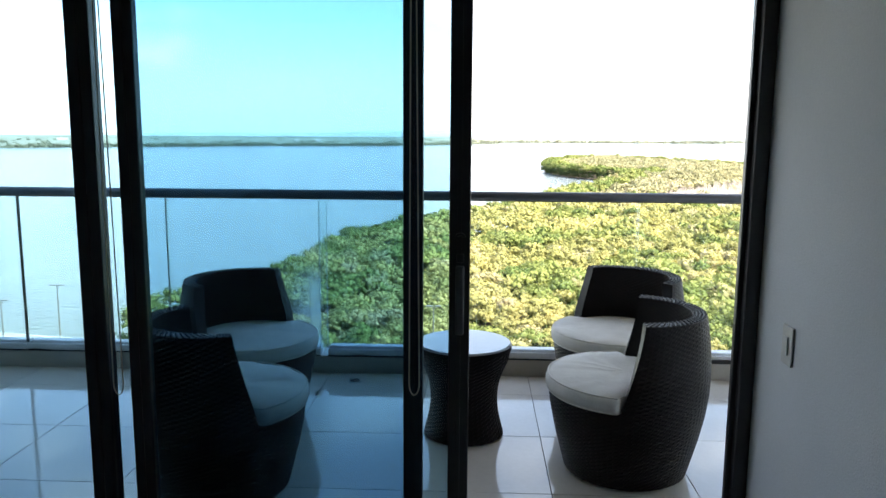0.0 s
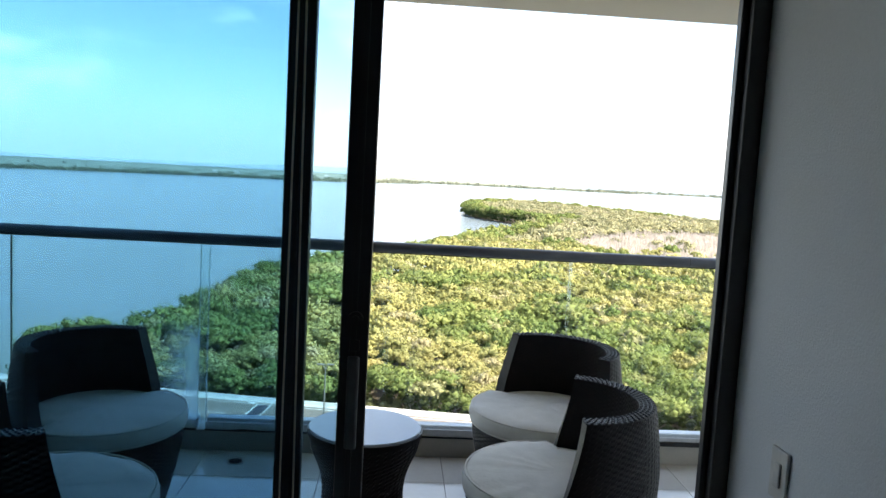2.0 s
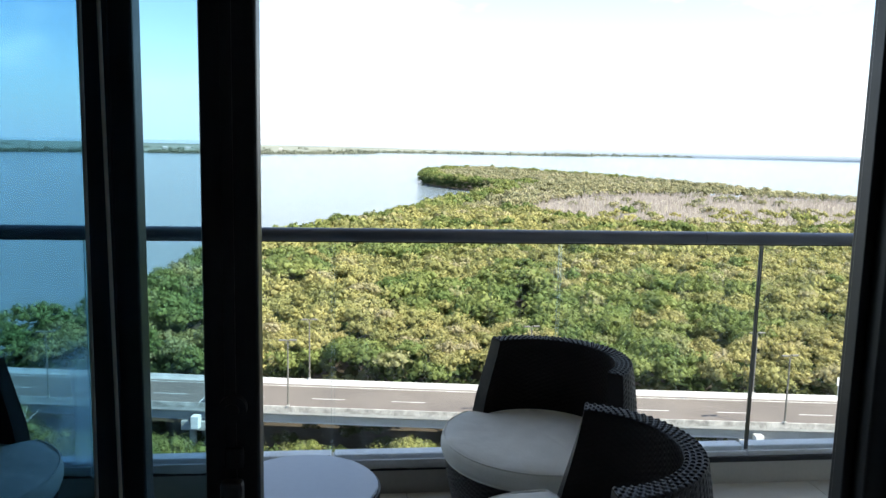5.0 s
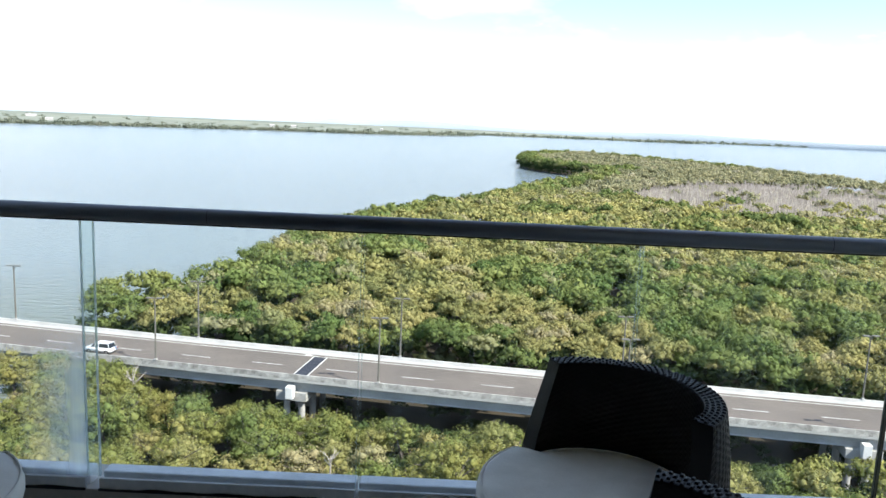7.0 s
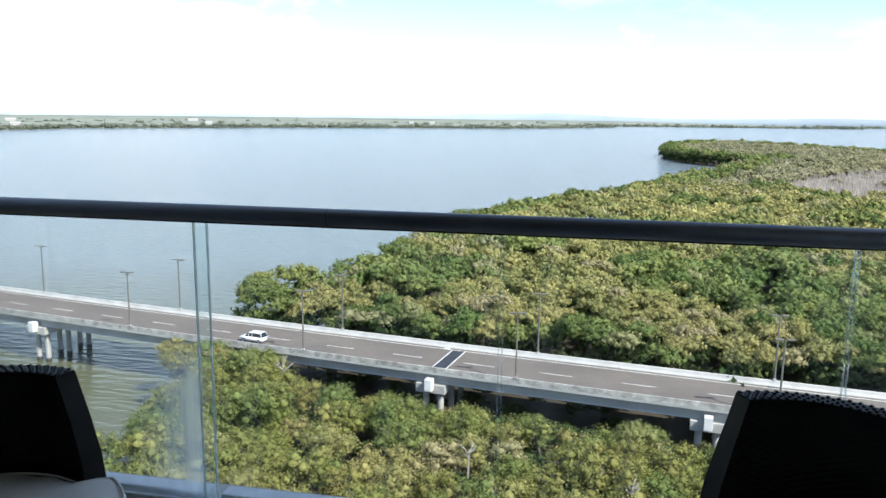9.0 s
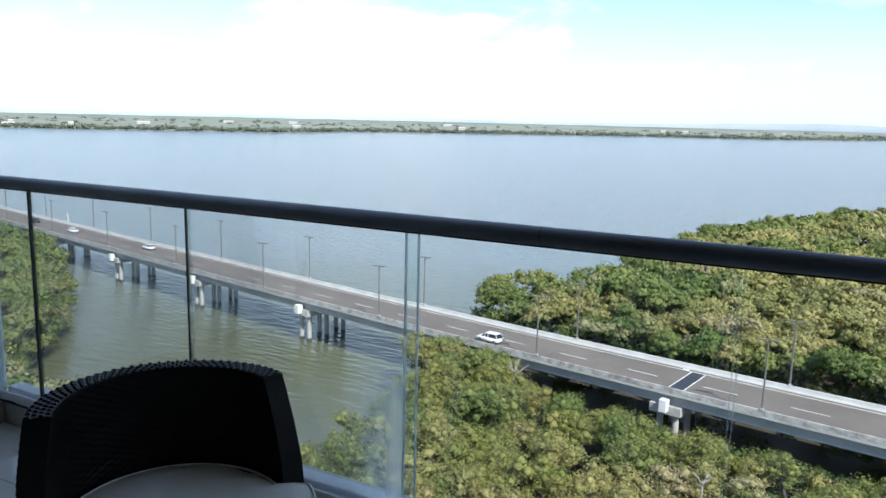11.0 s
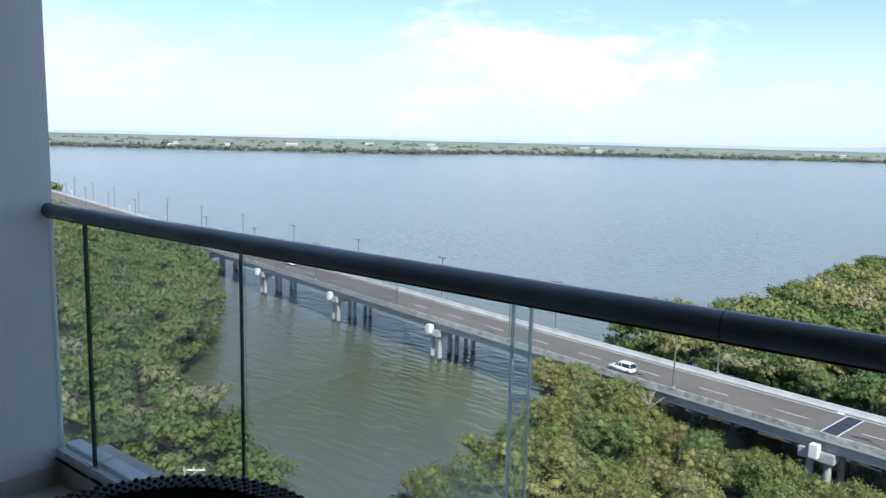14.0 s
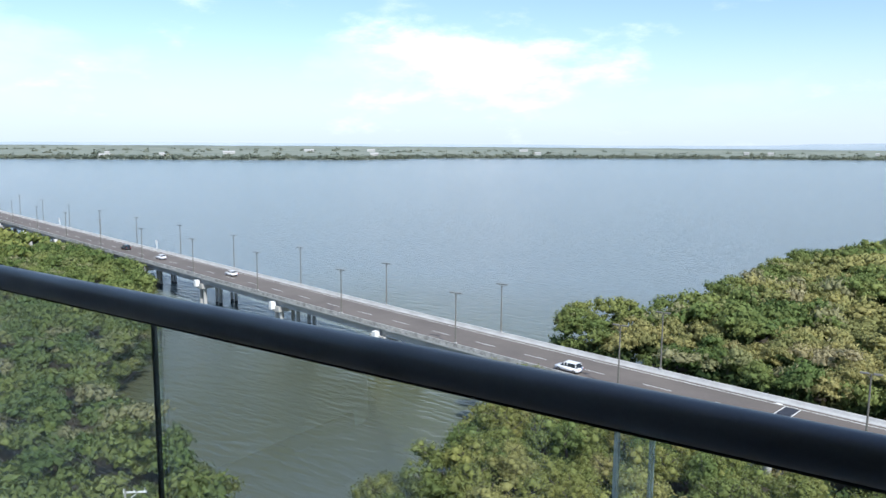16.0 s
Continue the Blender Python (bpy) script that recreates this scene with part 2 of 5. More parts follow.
def foliage(name, c1, c2, c3, island=0.22, transmit=0.35, patch=0.05):
    """Leaves: each tree leans to one of two greens, a few are dry; broad patches, and every leaf clump a little lighter or darker."""
    m = bpy.data.materials.new(name)
    m.use_nodes = True
    nt = m.node_tree
    L = nt.links.new
    p = nt.nodes["Principled BSDF"]
    p.inputs["Roughness"].default_value, p.inputs["Specular IOR Level"].default_value = 0.7, 0.2
    at = nt.nodes.new("ShaderNodeAttribute")
    at.attribute_name = "tone"
    oi = nt.nodes.new("ShaderNodeObjectInfo")
    co = nt.nodes.new("ShaderNodeTexCoord")
    n1 = nt.nodes.new("ShaderNodeTexNoise")
    n1.inputs["Scale"].default_value, n1.inputs["Detail"].default_value = patch, 4
    L(co.outputs["Object"], n1.inputs["Vector"])
    pr = nt.nodes.new("ShaderNodeMapRange")
    pr.inputs["From Min"].default_value, pr.inputs["From Max"].default_value = 0.36, 0.64
    pr.inputs["To Min"].default_value, pr.inputs["To Max"].default_value = -0.25, 0.45
    L(n1.outputs[0], pr.inputs["Value"])
    ad = nt.nodes.new("ShaderNodeMath")
    ad.operation, ad.use_clamp = 'MULTIPLY_ADD', True
    ad.inputs[1].default_value = 0.8
    L(at.outputs["Fac"], ad.inputs[0])
    L(pr.outputs[0], ad.inputs[2])
    mx = nt.nodes.new("ShaderNodeMix")
    mx.data_type = 'RGBA'
    mx.inputs[6].default_value, mx.inputs[7].default_value = (*c1, 1), (*c2, 1)
    L(ad.outputs[0], mx.inputs[0])
    dry = nt.nodes.new("ShaderNodeMapRange")
    dry.inputs["From Min"].default_value, dry.inputs["From Max"].default_value = 0.13, 0.04
    dry.inputs["To Max"].default_value = 0.8
    L(at.outputs["Fac"], dry.inputs["Value"])
    m3 = nt.nodes.new("ShaderNodeMix")
    m3.data_type = 'RGBA'
    m3.inputs[7].default_value = (*c3, 1)
    L(dry.outputs[0], m3.inputs[0])
    L(mx.outputs[2], m3.inputs[6])
    g = nt.nodes.new("ShaderNodeNewGeometry")
    hs = nt.nodes.new("ShaderNodeHueSaturation")
    mr = nt.nodes.new("ShaderNodeMapRange")
    mr.inputs["To Min"].default_value, mr.inputs["To Max"].default_value = 1 - island, 1 + island
    L(g.outputs["Random Per Island"], mr.inputs["Value"])
    mo = nt.nodes.new("ShaderNodeMapRange")
    mo.inputs["To Min"].default_value, mo.inputs["To Max"].default_value = 0.485, 0.515
    L(oi.outputs["Random"], mo.inputs["Value"])
    L(mo.outputs[0], hs.inputs["Hue"])
    L(mr.outputs[0], hs.inputs["Value"])
    L(m3.outputs[2], hs.inputs["Color"])
    L(hs.outputs[0], p.inputs["Base Color"])
    tr = nt.nodes.new("ShaderNodeBsdfTranslucent")
    ms = nt.nodes.new("ShaderNodeMixShader")
    ms.inputs[0].default_value = transmit
    L(hs.outputs[0], tr.inputs["Color"])
    L(p.outputs[0], ms.inputs[1])
    L(tr.outputs[0], ms.inputs[2])
    L(ms.outputs[0], nt.nodes["Material Output"].inputs[0])
    return m


M_LEAF = foliage("mangrove_leaves", (0.324, 0.304, 0.0938), (0.157, 0.201, 0.0561), (0.346, 0.319, 0.163), patch=0.4)
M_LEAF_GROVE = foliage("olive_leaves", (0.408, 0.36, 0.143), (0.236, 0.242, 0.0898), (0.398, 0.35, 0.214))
# olive leaves again, paler and greyer: haze over distance is in the colour
M_LEAF_FAR_HAZE = foliage("haze_pale_leaves", (0.366, 0.335, 0.194), (0.225, 0.227, 0.128), (0.398, 0.36, 0.255), 0.18, patch=0.016)
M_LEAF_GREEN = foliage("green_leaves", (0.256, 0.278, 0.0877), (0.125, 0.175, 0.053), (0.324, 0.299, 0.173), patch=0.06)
# bluish grey-green that paints haze into the far shore's trees
M_LEAF_SHORE_HAZE = foliage("hazy_woods_leaves", (0.22, 0.237, 0.168), (0.167, 0.196, 0.148), (0.23, 0.237, 0.173), 0.12, patch=0.004)
# darkest greens: waterline growth, and shade painted into growth under crowns and deck
M_LEAF_EDGE_SHADE = foliage("shore_and_shade_leaves", (0.11, 0.139, 0.0459), (0.0544, 0.0876, 0.0286), (0.167, 0.165, 0.0714), patch=0.06)
M_DEAD = mat("dead_branches", (0.43, 0.385, 0.345), (0.31, 0.275, 0.245), 0.9, scale=0.1, fine=1, island=0.3)
M_BARK = mat("bark", (0.12, 0.1, 0.08), (0.07, 0.06, 0.05), 0.9, scale=1.5, fine=12)
M_CAR_WHITE = mat("white_car_paint", (0.8, 0.8, 0.8), (0.78, 0.78, 0.78), 0.18, scale=1)
M_CAR_DARK = mat("dark_car_paint", (0.04, 0.045, 0.05), rough=0.2, scale=1)
M_CAR_GLASS = mat("car_window", (0.015, 0.02, 0.025), rough=0.08, scale=1)
M_RUBBER = mat("tyre_rubber", (0.02, 0.02, 0.02), rough=0.8)
M_LENS = mat("lamp_lens", (0.6, 0.1, 0.08), rough=0.2)
M_ROOF = mat("pale_roof", (0.5, 0.49, 0.47), (0.4, 0.39, 0.37), 0.8, scale=0.2, fine=2)
# pale blue is painted haze, not the colour of the hills
M_HILL_HAZE = mat("haze_blue_hills", (0.36, 0.42, 0.47), (0.31, 0.37, 0.42), 0.95, scale=0.002, fine=0.01)

# lake water: silt near the inlet, bluer outside, small wind waves
M_WATER = bpy.data.materials.new("lake_water")
M_WATER.use_nodes = True
_nt = M_WATER.node_tree
_p = _nt.nodes["Principled BSDF"]
_co = _nt.nodes.new("ShaderNodeTexCoord")
_sub = _nt.nodes.new("ShaderNodeVectorMath")
_sub.operation = 'DISTANCE'
_sub.inputs[1].default_value = (-105, 98, -44.8)
_mr = _nt.nodes.new("ShaderNodeMapRange")
_mr.inputs["From Min"].default_value, _mr.inputs["From Max"].default_value = 40, 170
_mx = _nt.nodes.new("ShaderNodeMix")
_mx.data_type = 'RGBA'
_mx.inputs[6].default_value, _mx.inputs[7].default_value = (0.085, 0.087, 0.031, 1), (0.155, 0.195, 0.21, 1)
_nz = _nt.nodes.new("ShaderNodeTexNoise")
_nz.inputs["Scale"].default_value, _nz.inputs["Detail"].default_value = 0.02, 4
_ad = _nt.nodes.new("ShaderNodeMath")
_ad.operation = 'MULTIPLY_ADD'
_ad.inputs[1].default_value = 60
_map = _nt.nodes.new("ShaderNodeMapping")
_map.inputs["Rotation"].default_value = (0, 0, radians(14))
_map.inputs["Scale"].default_value = (0.3, 1.0, 1.0)
_w = _nt.nodes.new("ShaderNodeTexNoise")
_w.inputs["Scale"].default_value, _w.inputs["Detail"].default_value = 0.6, 5
_b = _nt.nodes.new("ShaderNodeBump")
_b.inputs["Distance"].default_value, _b.inputs["Strength"].default_value = 1.15, 1.0
_calm = _nt.nodes.new("ShaderNodeMapRange")   # the inlet lies in the lee of the mangroves
_calm.inputs["To Min"].default_value, _calm.inputs["To Max"].default_value = 0.45, 1.0
_calm.inputs["From Min"].default_value, _calm.inputs["From Max"].default_value = 40, 150
_L = _nt.links.new
_L(_co.outputs["Object"], _sub.inputs[0])
_L(_co.outputs["Object"], _nz.inputs["Vector"])
_L(_nz.outputs[0], _ad.inputs[0])
_L(_sub.outputs["Value"], _ad.inputs[2])
_L(_ad.outputs[0], _mr.inputs["Value"])
_L(_mr.outputs[0], _mx.inputs[0])
_L(_mx.outputs[2], _p.inputs["Base Color"])
_L(_co.outputs["Object"], _map.inputs["Vector"])
_L(_map.outputs[0], _w.inputs["Vector"])
_L(_sub.outputs["Value"], _calm.inputs["Value"])
_L(_calm.outputs[0], _b.inputs["Strength"])
_L(_w.outputs[0], _b.inputs["Height"])
_L(_b.outputs[0], _p.inputs["Normal"])
_p.inputs["Roughness"].default_value = 0.13
_p.inputs["IOR"].default_value = 1.33


# ---- mesh helpers ----
def mesh_of(name, bm, material, smooth=False):
    me = bpy.data.meshes.new(name)
    bm.to_mesh(me)
    bm.free()
    me.materials.append(material)
    if smooth:
        me.shade_smooth()
    return me


def part(name, bm, material, parent=None, label="", smooth=False):
    ob = new(name, mesh_of(name, bm, material, smooth))
    if parent:
        ob.parent = parent
    if label:
        ob["label"] = label
    return ob


def thing(name, m, label, category, group="", kind=""):
    ob = new(name)
    ob.matrix_basis = m
    return tagged(ob, label, category, group, kind)


def cube(bm, lo, hi, bevel=0.0, m=None):
    r = bmesh.ops.create_cube(bm, size=1)
    vs = r["verts"]
    for v in vs:
        v.co = Vector([lo[i] if v.co[i] < 0 else hi[i] for i in range(3)])
    if bevel:
        es = list({e for v in vs for e in v.link_edges})
        vs = [g for g in bmesh.ops.bevel(bm, geom=es, offset=bevel, segments=2, affect='EDGES', profile=0.5)["verts"]]
    if m is not None:
        for v in vs:
            v.co = m @ v.co
    return bm


def boxbm(lo, hi, bevel=0.0, m=None):
    return cube(bmesh.new(), lo, hi, bevel, m)


def rod(bm, a, b, r1, r2=None, seg=10):
    a, b = Vector(a), Vector(b)
    d = b - a
    m = Matrix.Translation((a + b) / 2) @ d.to_track_quat('Z', 'Y').to_matrix().to_4x4()
    bmesh.ops.create_cone(bm, cap_ends=True, segments=seg, radius1=r1, radius2=r1 if r2 is None else r2, depth=d.length, matrix=m)
    return bm


def structure(name, bm, material, label, category="", smooth=False):
    return tagged(part(name, bm, material, None, "", smooth), label, category, "", "structure")


def from_arrays(name, verts, faces, material, smooth=False):
    me = bpy.data.meshes.new(name)
    me.from_pydata(verts, [], faces)
    me.materials.append(material)
    if smooth:
        me.shade_smooth()
    return me


# ---- balcony and room ----
X_L, X_R = -3.0, 4.2          # balcony side walls
Y_DOOR, Y_EDGE = 2.84, 4.90    # door line, inner face of the ledge
Z_CEIL = 2.335

structure("floor_slab", boxbm((X_L - 0.2, -3.2, -0.25), (X_R + 0.2, 5.12, -0.012)), M_GROUT, "grey grout bed under the floor tiles", "floor")
structure("wall_room_side", boxbm((0.975, -3.2, -0.01), (1.12, 2.875, 2.6)), M_WALL, "plain pale grey painted interior wall", "wall")
structure("wall_room_back", boxbm((-4.4, -3.4, -0.01), (1.12, -3.2, 2.6)), M_WALL, "plain pale painted back wall of the room", "wall")
structure("wall_room_far_side", boxbm((-4.5, -3.2, -0.01), (-4.4, 2.88, 2.6)), M_WALL, "plain pale painted room wall", "wall")
structure("ceiling_room", boxbm((-4.5, -3.4, 2.6), (1.12, 2.96, 2.8)), M_WALL, "plain white room ceiling", "ceiling")
structure("wall_facade", boxbm((0.985, 2.88, -0.01), (X_R, 3.0, 2.6)), M_WALL_OUT, "pale grey plastered balcony wall beside the sliding door", "wall")
structure("wall_facade_left", boxbm((-4.4, 2.885, -0.01), (X_L - 0.005, 3.0, 2.6)), M_WALL_OUT, "pale plastered facade wall", "wall")
structure("wall_balcony_west", boxbm((X_L - 0.25, 3.0, -0.01), (X_L, 4.925, 2.6)), M_WALL_OUT, "plain pale grey plastered balcony end wall", "wall")
structure("wall_balcony_east", boxbm((X_R, 2.8, -0.01), (X_R + 0.2, 5.1, 2.6)), M_WALL_OUT, "plain pale plastered balcony end wall", "wall")
structure("ceiling_balcony", boxbm((X_L - 0.25, 2.97, Z_CEIL), (X_R + 0.2, 5.02, 2.62)), M_CEIL, "beige painted balcony ceiling slab", "ceiling")
structure("door_header", boxbm((X_L, 2.76, 2.32), (0.97, 2.96, 2.6)), M_WALL_OUT, "plain painted lintel above the sliding door", "wall")
bm = boxbm((X_L + 0.002, Y_EDGE, -0.01), (X_R - 0.002, 5.10, 0.105), 0.006)
structure("ledge", bm, M_LEDGE, "low polished beige stone kerb under the glass railing", "ledge")
structure("baseboard", boxbm((X_L, 3.01, -0.005), (X_L + 0.012, Y_EDGE - 0.002, 0.08), 0.002), M_LEDGE, "beige tile skirting along the balcony wall", "baseboard")
structure("baseboard_room", boxbm((0.963, -3.1, -0.005), (0.975, 2.70, 0.08), 0.002), M_WALL, "pale skirting along the room wall", "baseboard")

# sliding door: a track frame and three leaves of tinted glass
door = thing("sliding_door", pose(0, 0, 0), "dark bronze aluminium sliding door frame with tinted glass, half open", "door")
bm = boxbm((0.928, 2.87, 0), (0.974, 2.955, 2.32), 0.003)
cube(bm, (0.912, 2.90, 0), (0.928, 2.925, 2.32), 0.002)
part("jamb", bm, M_ALU, door)
bm = boxbm((X_L, 2.76, 2.27), (0.928, 2.955, 2.32), 0.003)
part("top_track", bm, M_ALU, door)
bm = boxbm((X_L, 2.76, 0.0), (0.915, 2.92, 0.012), 0.002)
for yy in (2.785, 2.835, 2.885):
    cube(bm, (X_L, yy - 0.006, 0.012), (0.915, yy + 0.006, 0.024))
part("floor_track", bm, M_ALU, door)


def leaf(x0, x1, y, w0, w1, handle=False):
    ob = new("door_leaf", None)
    bm = boxbm((x0, y - 0.02, 0.024), (x0 + w0, y + 0.02, 2.27), 0.004)
    cube(bm, (x0 + w0 * 0.35, y - 0.026, 0.03), (x0 + w0 * 0.55, y - 0.02, 2.26), 0.001)
    cube(bm, (x1 - w1, y - 0.02, 0.024), (x1, y + 0.02, 2.27), 0.004)
    cube(bm, (x1 - w1 * 0.62, y - 0.026, 0.03), (x1 - w1 * 0.42, y - 0.02, 2.26), 0.001)
    cube(bm, (x0 + w0, y - 0.018, 0.024), (x1 - w1, y + 0.018, 0.10), 0.004)
    cube(bm, (x0 + w0, y - 0.018, 2.20), (x1 - w1, y + 0.018, 2.27), 0.004)
    fr = part("leaf_frame", bm, M_ALU, door)
    g = part("pane", boxbm((x0 + w0 - 0.006, y - 0.004, 0.094), (x1 - w1 + 0.006, y + 0.004, 2.206)), M_TINT, fr, "blue-green tinted glass")
    g.visible_shadow = False
    bpy.data.objects.remove(ob)
    if handle:
        hb = bmesh.new()
        cube(hb, (x1 - 0.045, y - 0.05, 0.83), (x1 - 0.017, y - 0.032, 1.05), 0.006)
        cube(hb, (x1 - 0.042, y - 0.034, 0.84), (x1 - 0.020, y - 0.018, 0.865), 0.002)
        cube(hb, (x1 - 0.042, y - 0.034, 1.015), (x1 - 0.020, y - 0.018, 1.04), 0.002)
        part("handle", hb, M_HANDLE, fr, "dark grey metal pull handle")
        lb = bmesh.new()
        rod(lb, (x1 - 0.031, y - 0.034, 1.135), (x1 - 0.031, y - 0.018, 1.135), 0.017, seg=18)
        rod(lb, (x1 - 0.031, y - 0.04, 1.135), (x1 - 0.031, y - 0.034, 1.135), 0.009, seg=14)
        cube(lb, (x1 - 0.043, y - 0.03, 1.058), (x1 - 0.019, y - 0.018, 1.085), 0.004)
        part("lock", lb, M_ALU, fr)


leaf(-1.068, 0.037, 2.785, 0.066, 0.066, True)
leaf(-1.245, -0.115, 2.84, 0.08, 0.064)
leaf(X_L + 0.01, -1.18, 2.89, 0.06, 0.05)

# looped chains of the roller blinds
for cx, z0 in ((-0.139, 0.62), (-1.10, 0.60)):
    cv = bpy.data.curves.new("blind_chain", 'CURVE')
    cv.dimensions, cv.bevel_depth, cv.bevel_resolution = '3D', 0.0022, 2
    sp = cv.splines.new('POLY')
    pts = [(cx - 0.006, 2.742, 2.4)]
    for k in range(13):
        a = math.pi + math.pi * k / 12
        pts.append((cx + 0.016 * math.cos(a) + 0.003, 2.742, z0 + 0.05 + 0.04 * math.sin(a)))
    pts.append((cx + 0.004, 2.742, 2.4))
    sp.points.add(len(pts) - 1)
    for q, c in zip(sp.points, pts):
        q.co = (*c, 1)
    ob = new("blind_chain", cv)
    cv.materials.append(M_CORD)
    tagged(ob, "thin beaded loop chain hanging from a roller blind", "blind chain", "blind chains")
structure("roller_blind", boxbm((-2.9, 2.66, 2.42), (0.9, 2.755, 2.55), 0.02), M_WALL, "rolled-up white roller blind box above the door", "blind")

sw = thing("light_switch", pose(0.975, 2.62, 0.85), "ivory plastic light switch plate on a pale wall", "switch")
part("plate", boxbm((-0.008, -0.036, -0.058), (0, 0.036, 0.058), 0.003), M_PLASTIC, sw)
part("rocker", boxbm((-0.013, -0.014, -0.028), (-0.006, 0.014, 0.028), 0.003), M_PLASTIC, sw)

# railing: round handrail, glass panes in a white-sealed channel
rail = thing("glass_railing", pose(0, 0, 0), "glass balustrade with a dark grey round handrail", "railing")
bm = bmesh.new()
rod(bm, (X_L - 0.01, 4.91, 1.091), (X_R + 0.01, 4.91, 1.091), 0.027, seg=36)
part("handrail", bm, M_RAIL, rail, "dark grey anodised tubular handrail", True)
for x in (-0.45, 1.62):
    bm = bmesh.new()
    rod(bm, (x, 4.91, 1.091), (x + 0.002, 4.91, 1.091), 0.0272, seg=36)
    part("sleeve", bm, M_ALU, rail)
part("channel", boxbm((X_L + 0.002, 4.902, 1.0605), (X_R - 0.002, 4.918, 1.0715), 0.002), M_BLACK, rail)
SEAMS = (X_L, -2.72, -1.805, -0.861, 0.07, 1.0, 1.88, 2.80, 3.7, X_R)
GAP = 0.012
for i, (a, b) in enumerate(zip(SEAMS, SEAMS[1:])):
    ga, gb = (0.046 if i == 3 else GAP), (0.046 if i == 2 else GAP)
    a2, b2 = a + (ga / 2 if i else 0.004), b - (gb / 2 if i < len(SEAMS) - 2 else 0.004)
    p = part("pane", boxbm((a2, 4.905, 0.15), (b2, 4.915, 1.061)), M_STREAKED if i == 2 else M_CLEAR, rail, "clear glass pane with dried water streaks")
    p.visible_shadow = False
    dark = i in (0, 1, 6, 5)
    for xx, s in ((a2, 0), (b2, 1)):
        e = boxbm((xx - 0.0022 * (1 - s) - 0.0008, 4.9045, 0.152), (xx + 0.0022 * s + 0.0008, 4.9155, 1.060))
        part("pane_edge", e, M_EDGE_DARK if (dark and s == 1) or (i in (1, 6) and s == 0) else M_EDGE if (i, s) in ((2, 1), (3, 0)) else M_EDGE_FAINT, p)
    if i == 3:
        s = part("seal_strip", boxbm((a - ga / 2 + 0.004, 4.908, 0.152), (a + ga / 2 - 0.004, 4.912, 1.060)), M_SEAL, rail, "translucent silicone strip")
        s.visible_shadow = False
    sb = boxbm((a2, 4.925, 0.104), (b2, 4.99, 0.162), 0.006)
    cube(sb, (a2, 4.892, 0.104), (b2, 4.903, 0.150), 0.003)
    part("bottom_seal", sb, M_SILL, rail, "white sealed bottom channel")
    n = 26
    vs, fs = [], []
    for k in range(n + 1):
        x = a2 + (b2 - a2) * k / n
        h = 0.006 + 0.010 * max(0, noise.noise((x * 7, 1.3, 2.0))) + 0.004 * random.random()
        vs += [(x, 4.885, 0.105), (x, 4.888, 0.105 + h), (x, 4.892, 0.105)]
        if k:
            j = 3 * k
            fs += [(j - 3, j, j + 1, j - 2), (j - 2, j + 1, j + 2, j - 1)]
    ob = new("torn_gasket", from_arrays("torn_gasket", vs, fs, M_BLACK))
    ob.parent = rail
bm = boxbm((1.35, 4.875, 0.106), (2.72, 4.890, 0.130), 0.003)
part("gasket_strip", bm, M_BLACK, rail)

# floor drain
dr = thing("floor_drain", pose(-0.65, 4.745, 0.0), "small round metal floor drain in the tiles", "drain")
bm = bmesh.new()
rod(bm, (0, 0, -0.004), (0, 0, 0.004), 0.042, seg=28)
part("rim", bm, M_STEEL, dr)
bm = bmesh.new()
rod(bm, (0, 0, 0.0), (0, 0, 0.0055), 0.033, seg=24)
part("grate", bm, M_BLACK, dr)


# ---- wicker furniture ----
def weave(bm, rows, n, t0, t1, bumpd, flip=False):
    """A woven sheet over a surface of revolution: rows of (radius, z, shift of both ends); each second crossing stands proud."""
    full = abs(t1 - t0) > 6.28
    grid = []
    for j, (r, z, ext) in enumerate(rows):
        line = []
        cnt = n if full else n + 1
        a0, a1 = (t0, t1) if full else (t0 - ext, t1 + ext)
        for i in range(cnt):
            a = a0 + (a1 - a0) * i / n
            d = bumpd * (1 if (i // 3 + j) % 2 else -0.5) * (1 if not flip else -1) * (0 if not full and i in (0, cnt - 1) else 1)
            line.append(bm.verts.new(((r + d) * math.cos(a), (r + d) * math.sin(a), z)))
        grid.append(line)
    for j in range(len(grid) - 1):
        m = len(grid[j])
        for i in range(m if full else m - 1):
            q = [grid[j][i], grid[j][(i + 1) % m], grid[j + 1][(i + 1) % m], grid[j + 1][i]]
            bm.faces.new(q[::-1] if flip else q)
    return grid


def prof(z):
    pts = ((0.0, 0.262), (0.08, 0.283), (0.18, 0.308), (0.28, 0.328), (0.38, 0.340), (0.48, 0.343), (0.58, 0.335), (0.66, 0.324), (0.73, 0.312))
    for (z0, r0), (z1, r1) in zip(pts, pts[1:]):
        if z <= z1:
            return r0 + (r1 - r0) * (z - z0) / (z1 - z0)
    return pts[-1][1]


HALF = radians(80)


